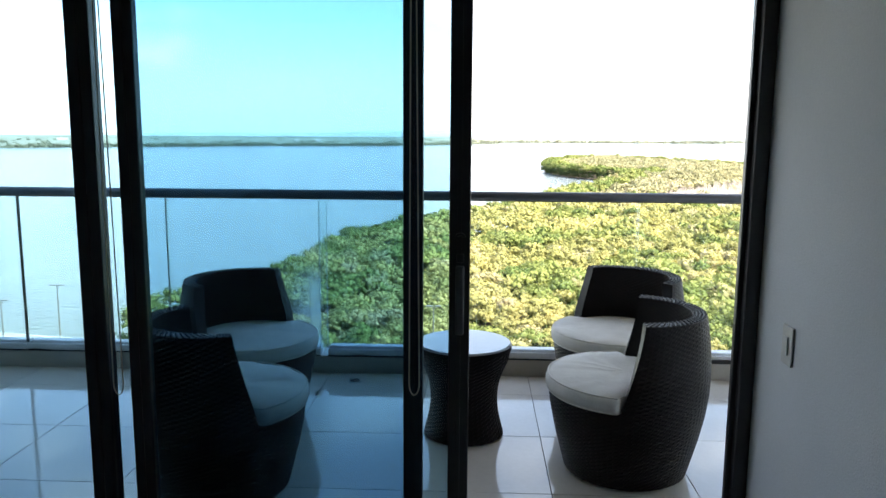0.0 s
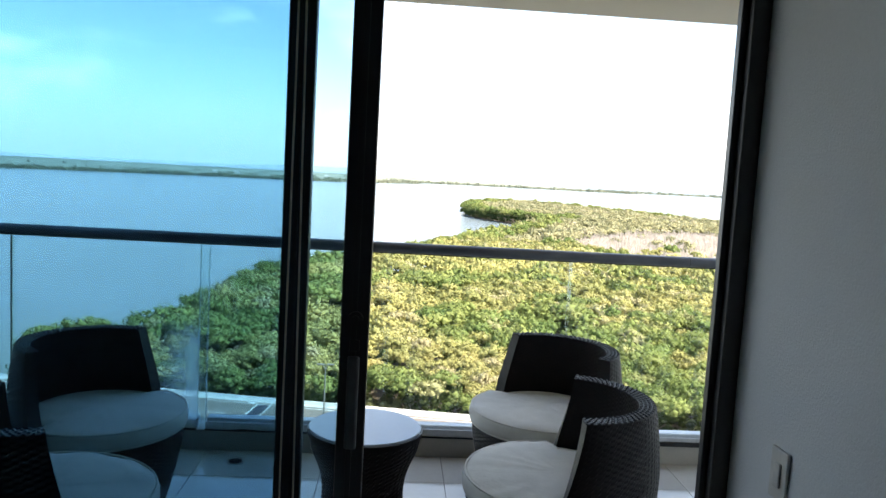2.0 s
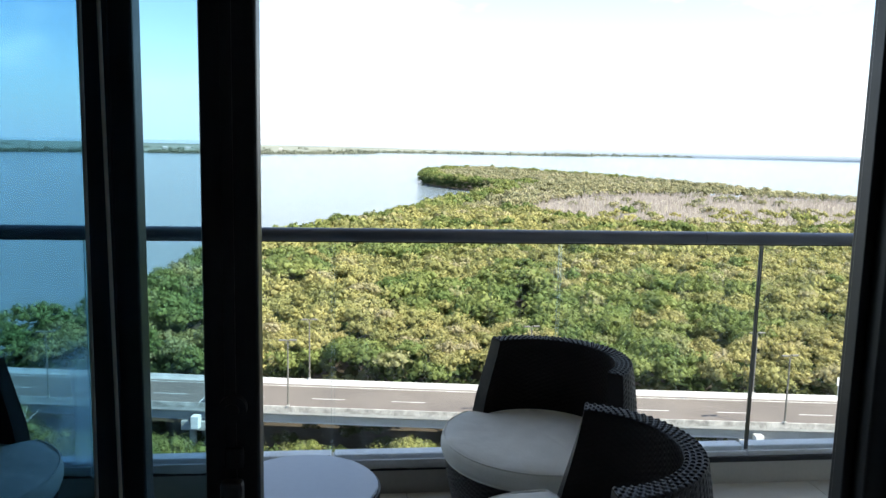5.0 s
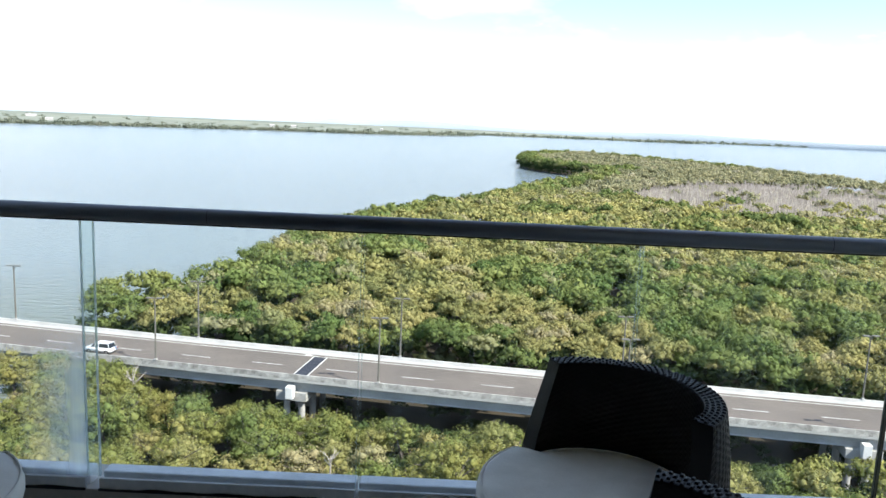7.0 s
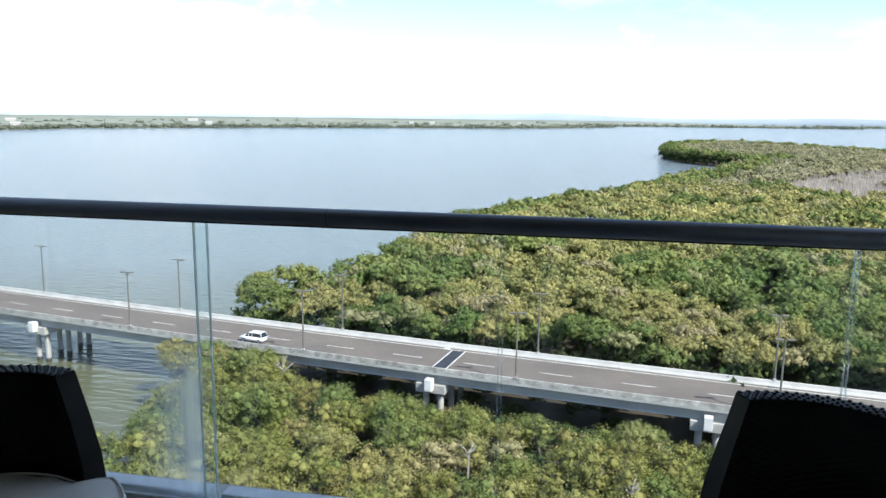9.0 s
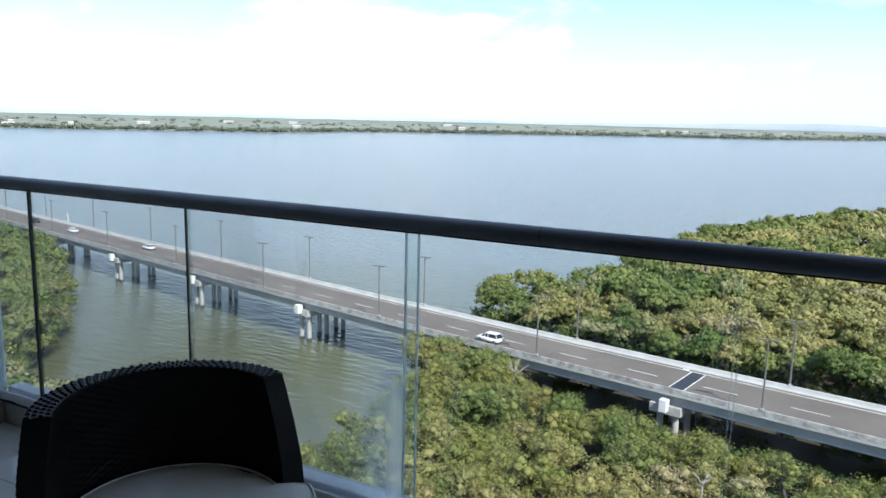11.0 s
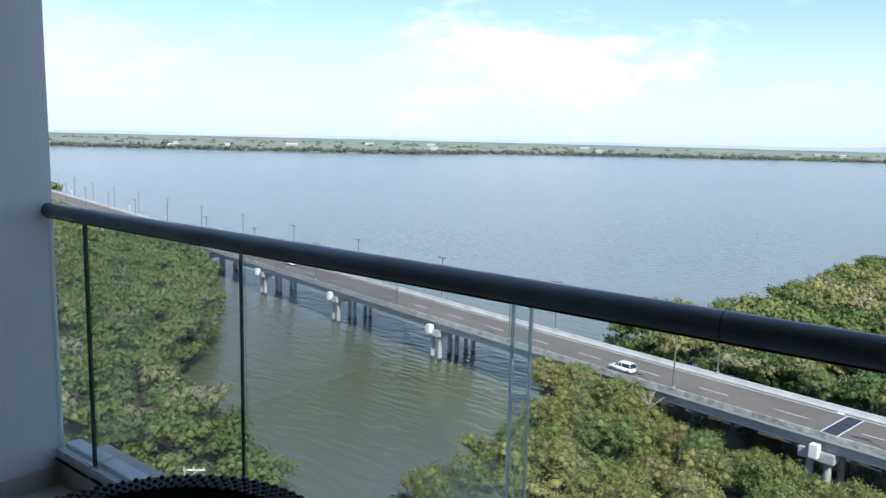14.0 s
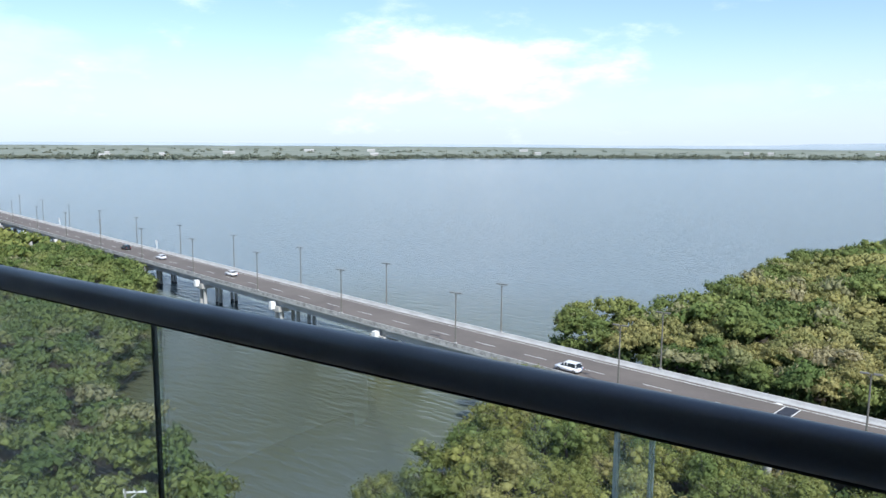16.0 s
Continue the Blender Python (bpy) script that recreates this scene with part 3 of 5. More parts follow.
def wicker_chair(m):
    ch = thing("wicker_chair", m, "barrel-shaped dark brown woven wicker balcony chair with a curved back", "chair", "chairs on the balcony")
    bm = bmesh.new()
    rows = [(prof(0.36 * k / 40), 0.012 + 0.348 * k / 40, 0) for k in range(41)]
    g = weave(bm, rows, 240, 0, 2 * math.pi, 0.0016)
    bm.faces.new(g[-1])
    bm.faces.new(g[0][::-1])
    part("seat_base", bm, M_WICKER, ch)
    bm = bmesh.new()
    zs = [0.352 + 0.36 * k / 40 for k in range(41)]
    ext = lambda z: radians(15) * max(0, (0.712 - z) / 0.36) ** 1.2
    tk = 0.058
    go = weave(bm, [(prof(z), z, ext(z)) for z in zs], 120, -HALF, HALF, 0.0016)
    gi = weave(bm, [(prof(z) - tk, z, ext(z)) for z in zs], 120, -HALF, HALF, 0.0007, True)
    for i in range(120):
        bm.faces.new((go[0][i + 1], go[0][i], gi[0][i], gi[0][i + 1]))
    for j in range(40):
        bm.faces.new((go[j][0], go[j + 1][0], gi[j + 1][0], gi[j][0]))
        bm.faces.new((gi[j][-1], gi[j + 1][-1], go[j + 1][-1], go[j][-1]))
    part("backrest", bm, M_WICKER, ch)
    # woven rim: four rows of short strands on the top, each second one standing proud
    bm = bmesh.new()
    zt = 0.712
    N = 72
    for k in range(N):
        for q in range(4):
            a0, a1 = (-HALF + 2 * HALF * (k + e) / N for e in (0.04, 0.96))
            r0, r1 = (prof(zt) - tk * (q + e) / 4 for e in (0.04, 0.96))
            up = 0.0075 if (k + q) % 2 else 0.0035
            low = [bm.verts.new((r * math.cos(a), r * math.sin(a), zt + 0.002)) for r, a in ((r0, a0), (r0, a1), (r1, a1), (r1, a0))]
            am, dr, da = (a0 + a1) / 2, (r0 - r1) * 0.25, (a1 - a0) * 0.25
            rm = (r0 + r1) / 2
            top = [bm.verts.new((r * math.cos(a), r * math.sin(a), zt + up)) for r, a in ((rm + dr, am - da), (rm + dr, am + da), (rm - dr, am + da), (rm - dr, am - da))]
            bm.faces.new(top)
            for e in range(4):
                bm.faces.new((low[e], low[(e + 1) % 4], top[(e + 1) % 4], top[e]))
    n = 60
    vs = []
    for k in range(n + 1):
        a = -HALF + 2 * HALF * k / n
        ro, ri = prof(zt), prof(zt) - tk
        vs.append([bm.verts.new((r * math.cos(a), r * math.sin(a), z)) for r, z in ((ro, zt - 0.004), (ro - 0.006, zt + 0.003), (ri + 0.006, zt + 0.003), (ri, zt - 0.004))])
    for p, q in zip(vs, vs[1:]):
        for i in range(3):
            bm.faces.new((p[i], q[i], q[i + 1], p[i + 1]))
    part("rim", bm, M_WICKER, ch, "woven wicker top rim")
    return ch


def seat_cushion(m, seed):
    """A thick round cushion, cut back where it tucks behind the arms."""
    bm = bmesh.new()
    n = 96
    prof_c = ((0.0, 0.0), (0.90, 0.0), (0.985, 0.012), (1.0, 0.035), (1.0, 0.058), (0.985, 0.078), (0.93, 0.09), (0.75, 0.098), (0.45, 0.101), (0.2, 0.102))

    def rad(a):
        d = abs((a + math.pi) % (2 * math.pi) - math.pi)
        s = min(1, max(0, (d - HALF - 0.20) / 0.07))
        return 0.272 + (0.352 - 0.272) * s
    rings = []
    for f, z in prof_c[1:]:
        ring = []
        for i in range(n):
            a = 2 * math.pi * i / n
            r = rad(a) * f
            x, y = r * math.cos(a), r * math.sin(a)
            w = 0.0
            if z > 0.05:
                w = 0.009 * noise.noise((x * 8 + seed, y * 8, 0)) + 0.006 * abs(noise.noise((x * 22 + seed, y * 9, 3))) + 0.004 * noise.noise((x * 12, y * 34 + seed, 6))
            ring.append(bm.verts.new((x, y, z * 0.82 + w)))
        rings.append(ring)
    for p, q in zip(rings, rings[1:]):
        for i in range(n):
            bm.faces.new((p[i], p[(i + 1) % n], q[(i + 1) % n], q[i]))
    c = bm.verts.new((0, 0, 0.085))
    for i in range(n):
        bm.faces.new((rings[-1][i], rings[-1][(i + 1) % n], c))
    bm.faces.new(rings[0][::-1])
    ob = thing("seat_cushion", m, "thick cream canvas seat cushion lying in a wicker chair", "cushion", "chair cushions")
    body = part("cover", bm, M_CUSHION, ob, "", True)
    for zz, ff in ((0.071, 0.972), (0.006, 0.968)):
        bm = bmesh.new()
        prev = None
        for i in range(n + 1):
            a = 2 * math.pi * (i % n) / n
            v = Vector((rad(a) * ff * math.cos(a), rad(a) * ff * math.sin(a), zz))
            if prev is not None:
                rod(bm, prev, v, 0.004, seg=6)
            prev = v
        part("piping", bm, M_CUSHION, ob)
    return ob


CHAIRS = ((0.72, 3.65, -10), (0.818, 4.435, 34), (-1.105, 4.20, 154), (-0.975, 3.37, 217))
first = None
for k, (x, y, a) in enumerate(CHAIRS):
    m = pose(x, y, 0, 0, 0, a)
    first = copy_thing(first, m) if first else wicker_chair(m)
    seat_cushion(pose(x, y, 0.355, 0, 0, a), 3.1 * k)

tb = thing("side_table", pose(0.005, 4.0, 0), "hourglass dark wicker side table with a pale glass top", "table")
bm = bmesh.new()
zs = [0.008 + 0.43 * k / 44 for k in range(45)]


def waist(z):
    u = z / 0.438
    return 0.196 - 0.035 * math.sin(min(1, u / 0.85) * math.pi) * 1.0 + 0.028 * max(0, (u - 0.6) / 0.4) ** 1.5


g = weave(bm, [(waist(z), z, 0) for z in zs], 128, 0, 2 * math.pi, 0.0024)
bm.faces.new(g[-1])
part("woven_body", bm, M_WICKER, tb)
bm = bmesh.new()
rod(bm, (0, 0, 0.434), (0, 0, 0.452), 0.229, seg=72)
part("rim", bm, M_WICKER, tb)
bm = bmesh.new()
rod(bm, (0, 0, 0.452), (0, 0, 0.462), 0.222, seg=72)
bmesh.ops.bevel(bm, geom=[e for e in bm.edges if abs(e.verts[0].co.z - e.verts[1].co.z) < 1e-5 and e.verts[0].co.z > 0.46], offset=0.003, segments=2, affect='EDGES')
part("glass_top", bm, M_TOP, tb, "pale reflective glass top")


# ---- landscape: water, land, far shore ----
Z_W, Z_DECK = -44.8, -36.0


def sheet(name, outline, z, depth, material, label, category, kind="structure"):
    bm = bmesh.new()
    top = [bm.verts.new((x, y, z)) for x, y in outline]
    low = [bm.verts.new((x, y, z - depth)) for x, y in outline]
    bm.faces.new(top)
    n = len(top)
    for i in range(n):
        bm.faces.new((top[i], low[i], low[(i + 1) % n], top[(i + 1) % n]))
    bmesh.ops.recalc_face_normals(bm, faces=bm.faces)
    bmesh.ops.triangulate(bm, faces=bm.faces)
    return tagged(part(name, bm, material), label, category, "", kind)


def ragged(outline, step, amp, closed=True):
    """The outline with small bays and points."""
    out = []
    n = len(outline)
    for i in range(n if closed else n - 1):
        a, b = Vector(outline[i]), Vector(outline[(i + 1) % n])
        k = max(1, int((b - a).length / step))
        for j in range(k):
            p = a.lerp(b, j / k)
            w = noise.noise((p.x / step / 2, p.y / step / 2, 5.0)) * amp
            d = (b - a).normalized()
            out.append((p.x - d.y * w, p.y + d.x * w))
    return out


sheet("water", ((-4900, -300), (4900, -300), (4900, 4950), (-4900, 4950)), Z_W, 1.0, M_WATER, "broad calm grey-blue lagoon with small wind ripples", "water")

LAND_MAIN = ragged([(x, y) if y < 600 else (x * 1.05, y * 1.05) for x, y in ((-53, 64), (-54, 80), (-58, 92), (-62, 106), (-64, 124), (-64, 146), (-54, 156), (-47, 168), (-44, 190), (-44, 225), (-37, 262), (-22, 305), (2, 345), (30, 410), (76, 520),
                    (126, 640), (150, 695), (108, 740), (86, 800), (76, 880), (90, 960), (140, 1070), (200, 1130), (235, 1040), (290, 900), (330, 770), (350, 640), (420, 420), (520, 200), (420, 40), (120, 22), (0, 38))], 9, 2.5)
LAND_NEAR = ragged([(x * 1.055, y * 1.055) for x, y in ((-50, 58), (-62, 53), (-70, 59), (-83, 63), (-97, 65), (-111, 68.5), (-119, 76.5), (-130, 87.5), (-145, 100.5), (-168, 118), (-190, 131), (-205, 147), (-240, 152), (-300, 165), (-420, 198), (-620, 260), (-760, 120), (-500, -80), (-100, -90), (0, 36))], 9, 2.0)
sheet("ground_point", LAND_MAIN, Z_W + 0.45, 2.0, M_MUD, "dark muddy mangrove ground along the lagoon", "ground")
sheet("ground_bank", LAND_NEAR, Z_W + 0.40, 2.0, M_MUD, "dark muddy bank under mangroves", "ground")
sheet("pond_bank", [(40 + 9 * math.cos(a) * (1 + 0.2 * math.sin(3 * a)), 179 + 7 * math.sin(a)) for a in [i * 0.35 for i in range(18)]], Z_W + 0.6, 0.4,
      mat("silty_pool", (0.2, 0.12, 0.04), (0.15, 0.09, 0.03), 0.25, scale=0.2), "small brown silty pool among mangroves", "pond")

FAR_LINE = [(x * 1.06, y * 1.06) for x, y in ((-3600, -200), (-2500, 350), (-1640, 940), (-1420, 1120), (-1180, 1360), (-1190, 1640), (-880, 2020), (-580, 2300), (-300, 2420), (-120, 2640), (90, 3060), (20, 3300), (300, 3420), (700, 3500), (1120, 3560), (1020, 3800), (1700, 4050), (2600, 4250), (4500, 4300))]
sheet("ground_far_shore", ragged(FAR_LINE, 60, 14, False) + [(4890, 4940), (-4890, 4940), (-4890, -200)], Z_W + 0.6, 2.0, M_FARLAND_HAZE, "flat haze-pale green far shore of fields and woods", "ground")

# fields rising gently behind the far woods, distance haze painted into their green
vs, fs = [], []
N = 160
for k in range(N + 1):
    a = radians(-15 + 85 * k / N)
    rise = min(1.0, (math.degrees(a) + 15) / 14)
    for rr, h in ((4150, -1.0), (4380, 5.5), (4660, 15.0 + 2.0 * noise.noise((k * 0.2, 2, 0))), (4690, -1.0)):
        vs.append((-math.sin(a) * rr, math.cos(a) * rr, Z_W + 0.6 + h * (rise if h > 0 else 1)))
    if k:
        for q in range(3):
            j = 4 * k + q
            fs.append((j - 4, j, j + 1, j - 3))
tagged(new("backdrop_plain", from_arrays("backdrop_plain", vs, fs, M_FARLAND_HAZE, True)), "hazy green fields and scrub beyond the far shore", "plain", "", "structure")

# low hills at the rim of the plain, horizon haze painted into their pale blue
vs, fs = [], []
N = 220
for k in range(N + 1):
    a = radians(-62 + 132 * k / N)
    x, y = -math.sin(a) * 4750, math.cos(a) * 4750
    h = -14 + 4 * noise.noise((k * 0.11, 0, 0))
    az = math.degrees(a)
    h += 24 * math.exp(-((az - 4) / 7) ** 2) * (1 + 0.3 * noise.noise((k * 0.3, 4, 0))) + 14 * math.exp(-((az + 16) / 6) ** 2)
    vs += [(x, y, Z_W), (x, y, h), (x * 1.03, y * 1.03, Z_W)]
    if k:
        j = 3 * k
        fs += [(j - 3, j, j + 1, j - 2), (j - 2, j + 1, j + 2, j - 1)]
tagged(new("backdrop_hills", from_arrays("backdrop_hills", vs, fs, M_HILL_HAZE, True)), "low distant haze-blue hills on the horizon", "hills", "", "structure")


def inside(px, py, poly):
    """Which of the points lie in the polygon."""
    x, y = np.asarray(px), np.asarray(py)
    res = np.zeros(len(x), bool)
    n = len(poly)
    for i in range(n):
        x0, y0 = poly[i]
        x1, y1 = poly[(i + 1) % n]
        if y0 == y1:
            continue
        hit = ((y0 > y) != (y1 > y)) & (x < (x1 - x0) * (y - y0) / (y1 - y0) + x0)
        res ^= hit
    return res


def near_y(x):
    """The near edge of the bridge in plan: a slow bend, then straight."""
    return 105.0 - 0.157 * x + 0.00018 * x * x if x > -130 else 128.45 - 0.2038 * (x + 130)


def near_slope(x):
    return -0.157 + 0.00036 * x if x > -130 else -0.2038


# ---- vegetation ----
rng = np.random.default_rng(7)


def crown_arrays(rad, height, cards, size, seed, blobs=9, wild=0.0):
    """A ragged domed crown: leaf clumps on several billows round a loose core. The base is at z = 0. Gives corners, faces and leaning of the leaves."""
    r = np.random.default_rng(seed)
    a = 2.4 * np.arange(blobs) + r.uniform(-0.5, 0.5, blobs)
    d = rad * 0.74 * np.sqrt((np.arange(blobs) + r.uniform(0, 0.9, blobs)) / blobs)
    dome = np.sqrt(np.maximum(0.05, 1 - (d / rad) ** 2))
    bc = np.stack([d * np.cos(a), d * np.sin(a), height * (0.72 * dome - 0.02 + r.uniform(-0.14 - 0.3 * wild, 0.10 + 0.12 * wild, blobs))], 1)
    br = rad * r.uniform(0.22 - 0.08 * wild, 0.40 + 0.04 * wild, blobs) * (10 / blobs) ** 0.28
    flat = np.array([1, 1, 0.85])
    P, Nn = [], []
    while sum(map(len, P)) < cards:
        k = r.integers(0, blobs, cards * 2)
        v = r.normal(size=(cards * 2, 3))
        v /= np.linalg.norm(v, axis=1)[:, None]
        v = v[v[:, 2] > -0.45]
        k = k[:len(v)]
        p = bc[k] + v * br[k][:, None] * flat * r.uniform(0.72, 1.2 + 0.35 * wild, len(v))[:, None]
        keep = np.ones(len(p), bool)
        for b in range(blobs):
            q = (p - bc[b]) / (br[b] * flat)
            keep &= (np.linalg.norm(q, axis=1) > 0.72) | (k == b)
        P.append(p[keep])
        Nn.append(v[keep])
    p, v = np.concatenate(P)[:cards], np.concatenate(Nn)[:cards]
    nrm = v + r.normal(size=v.shape) * (0.6 + 0.3 * wild)
    nrm /= np.linalg.norm(nrm, axis=1)[:, None]
    t = np.cross(nrm, r.normal(size=nrm.shape))
    t /= np.linalg.norm(t, axis=1)[:, None]
    b = np.cross(nrm, t)
    s = size * r.uniform(0.6, 1.35, cards)[:, None]
    V = np.stack([p - t * s, p + t * s * 0.6 - b * s * 0.62, p + t * s * 0.6 + b * s * 0.62], 1).reshape(-1, 3)
    whole = p - np.array([0, 0, height * 0.25])
    whole /= np.linalg.norm(whole, axis=1)[:, None]
    soft = (0.75 - 0.3 * wild) * v + (0.45 - 0.2 * wild) * whole + (0.45 + 0.45 * wild) * nrm
    soft /= np.linalg.norm(soft, axis=1)[:, None]
    F = np.arange(cards * 3).reshape(-1, 3)
    F = np.concatenate([F, F[:, 2:]], 1)
    # core: one low octahedron a billow
    cv, cf, cn = [], [], []
    for i in range(blobs):
        o = len(V) + len(cv)
        e = br[i] * 0.74
        ez = e * 0.85
        c = bc[i]
        ax = ((e, 0, 0), (0, e, 0), (-e, 0, 0), (0, -e, 0), (0, 0, ez), (0, 0, -ez))
        cv += [(c[0] + x, c[1] + y, c[2] + z) for x, y, z in ax]
        cn += [(x / e, y / e, z / ez) for x, y, z in ax]
        for q in range(4):
            cf += [(o + q, o + (q + 1) % 4, o + 4, o + 4), (o + (q + 1) % 4, o + q, o + 5, o + 5)]
    return np.concatenate([V, np.array(cv)]), np.concatenate([F, np.array(cf)]), np.concatenate([np.repeat(soft, 3, 0), np.array(cn)])


def fast_mesh(name, V, F, material, normals=None, tone=None):
    """Quads and, where the last two corners are one, triangles."""
    tri = F[:, 2] == F[:, 3]
    counts = np.where(tri, 3, 4)
    mask = np.ones(F.shape, bool)
    mask[tri, 3] = False
    loops = F[mask]
    me = bpy.data.meshes.new(name)
    me.vertices.add(len(V))
    me.vertices.foreach_set("co", np.ascontiguousarray(V, dtype=np.float32).ravel())
    me.loops.add(len(loops))
    me.loops.foreach_set("vertex_index", loops.astype(np.int32))
    me.polygons.add(len(F))
    starts = np.concatenate([[0], np.cumsum(counts)[:-1]])
    me.polygons.foreach_set("loop_start", starts.astype(np.int32))
    me.update(calc_edges=True)
    if normals is not None:
        at = me.attributes.new("custom_normal", 'FLOAT_VECTOR', 'POINT')
        at.data.foreach_set("vector", np.ascontiguousarray(normals, dtype=np.float32).ravel())
    if tone is not None:
        at = me.attributes.new("tone", 'FLOAT', 'POINT')
        at.data.foreach_set("value", np.ascontiguousarray(tone, dtype=np.float32))
    me.materials.append(material)
    return me


def forest(name, pts, rads, tops, variants, material, label, lean=0.16):
    """Many crowns in one mesh. variants: crowns of radius 1. tops: the height of each crown's crest."""
    VV, FF, NN, TT, off = [], [], [], [], 0
    for i, ((x, y), rd, zt) in enumerate(zip(pts, rads, tops)):
        V, F, Q = variants[int(rng.integers(0, len(variants)))]
        a = rng.uniform(0, 6.28)
        c, s = math.cos(a), math.sin(a)
        W, R = np.empty_like(V), np.empty_like(V)
        k = rng.uniform((0.8, 0.8, 0.8), (1.2, 1.2, 1.15))
        V = V * k
        ln = rng.uniform(-lean, lean, 2)
        W[:, 0] = x + rd * (V[:, 0] * c - V[:, 1] * s)
        W[:, 1] = y + rd * (V[:, 0] * s + V[:, 1] * c)
        W[:, 2] = zt + rd * (V[:, 2] + ln[0] * V[:, 0] + ln[1] * V[:, 1] - 1.0)
        R[:, 0], R[:, 1], R[:, 2] = Q[:, 0] * c - Q[:, 1] * s, Q[:, 0] * s + Q[:, 1] * c, Q[:, 2]
        VV.append(W)
        FF.append(F + off)
        NN.append(R)
        TT.append(np.full(len(V), rng.uniform()))
        off += len(V)
    if not VV:
        return None
    me = fast_mesh(name, np.concatenate(VV), np.concatenate(FF), material, np.concatenate(NN), np.concatenate(TT))
    return tagged(new(name, me), label, "trees", "", "stuff")


def scatter(x0, x1, y0, y1, step, jitter=0.5):
    xs, ys = np.meshgrid(np.arange(x0, x1, step), np.arange(y0, y1, step))
    xs = xs + (np.arange(xs.shape[0])[:, None] % 2) * step / 2
    p = np.stack([xs.ravel(), ys.ravel()], 1)
    return p + rng.uniform(-jitter, jitter, p.shape) * step


def on_land(p, poly, margin=0.0):
    return p[inside(p[:, 0], p[:, 1], poly)]


def clear_of_bridge(p, lo=-3.0, hi=15.5):
    d = p[:, 1] - np.array([near_y(v) for v in p[:, 0]])
    return p[(d < lo) | (d > hi)]


def rolling(p, base, amp, wave):
    return np.array([base + amp * noise.noise((x / wave, y / wave, 7.7)) + 0.45 * amp * rng.uniform(-1, 1) for x, y in p])


V_NEAR = [crown_arrays(1.0, 1.1, 700, 0.068, 20 + k, 18, 0.6) for k in range(7)]
V_MID = [crown_arrays(1.0, 1.0, 400, 0.082, 40 + k, 13, 0.4) for k in range(9)]
V_FAR = [crown_arrays(1.0, 0.95, 190, 0.115, 60 + k, 10, 0.3) for k in range(9)]
V_LOW = [crown_arrays(1.0, 0.95, 86, 0.165, 75 + k, 8) for k in range(7)]
V_TINY = [crown_arrays(1.0, 0.9, 46, 0.22, 90 + k, 6) for k in range(5)]

# single mangroves in front of the bridge
shapes = [crown_arrays(1.0, 1.15, 2300, 0.045, 80 + k, 30, 1.0) for k in range(6)]


def crown_meshes(material, tones):
    return [fast_mesh("crown", V, F, material, Q, np.full(len(V), t)) for (V, F, Q), t in zip(shapes, tones)]


tree_crowns = crown_meshes(M_LEAF, (0.1, 0.3, 0.5, 0.65, 0.8, 0.95))
green_crowns = crown_meshes(M_LEAF_GREEN, (0.2, 0.35, 0.5, 0.65, 0.8, 0.95))
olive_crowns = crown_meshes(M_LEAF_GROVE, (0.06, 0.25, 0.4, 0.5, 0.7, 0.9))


def trunk_mesh(seed):
    r = random.Random(seed)
    bm = bmesh.new()
    top = Vector((r.uniform(-0.25, 0.25), r.uniform(-0.25, 0.25), 0.62))
    rod(bm, (0, 0, -1.2), top, 0.07, 0.045, 7)
    for k in range(5):
        a = 6.28 * k / 5 + r.uniform(-0.4, 0.4)
        e = Vector((math.cos(a) * 0.55, math.sin(a) * 0.55, 0.9 + r.uniform(-0.1, 0.2)))
        rod(bm, top * r.uniform(0.4, 1.0), e, 0.032, 0.01, 5)
        rod(bm, (0.0, 0.0, -0.55), (math.cos(a) * 0.35, math.sin(a) * 0.35, -1.2), 0.02, 0.015, 5)
    return mesh_of("trunk", bm, M_BARK)


trunks = [trunk_mesh(k) for k in range(3)]
p = clear_of_bridge(on_land(scatter(-72, 46, 62, 112, 4.4), LAND_MAIN), lo=-4.0, hi=400)
p = np.concatenate([np.array([(x, near_y(x) - 5.2 + (i % 3)) for i, x in enumerate(range(-64, -42, 3))]), p])[:300]
for i, (x, y) in enumerate(p):
    gap = near_y(x) - y
    rd = rng.uniform(2.3, 3.8)
    tone = noise.noise((x / 13, y / 13, 1.9)) + rng.uniform(-0.25, 0.25) - (0.3 if x < -42 else 0)
    crowns = green_crowns if tone < -0.25 else olive_crowns if tone > 0.36 else tree_crowns
    zt = -35.9 + rng.uniform(-1.2, 1.0) + 2.2 * noise.noise((x / 11, y / 11, 7.7)) - (2.4 if gap < 9 and x > -44 else 0) - (1.5 if x > -20 else 0)
    t = thing("mangrove_tree", Matrix.LocRotScale((x, y, zt - rd * 1.0), Euler((rng.uniform(-0.28, 0.28), rng.uniform(-0.28, 0.28), rng.uniform(0, 6.28))), (rd * rng.uniform(0.85, 1.2), rd * rng.uniform(0.85, 1.2), rd * rng.uniform(0.9, 1.12))),
              "bushy %s mangrove tree below the bridge" % ("fresh green" if tone < -0.25 else "pale olive" if tone > 0.36 else "green"), "tree", "mangroves in front of the bridge")
    for nm, me in (("trunk", trunks[i % 3]), ("crown", crowns[int(rng.integers(0, 6))])):
        c = new(nm, me)
        c.parent = t

# filler between the single trees, dark leaves painting the shade in the gaps
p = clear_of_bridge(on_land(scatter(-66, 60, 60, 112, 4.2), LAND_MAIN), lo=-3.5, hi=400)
forest("understorey", p, rng.uniform(2.0, 3.2, len(p)), rolling(p, -39.2, 1.0, 9), V_MID, M_LEAF_EDGE_SHADE, "low shaded mangrove growth between the trees")

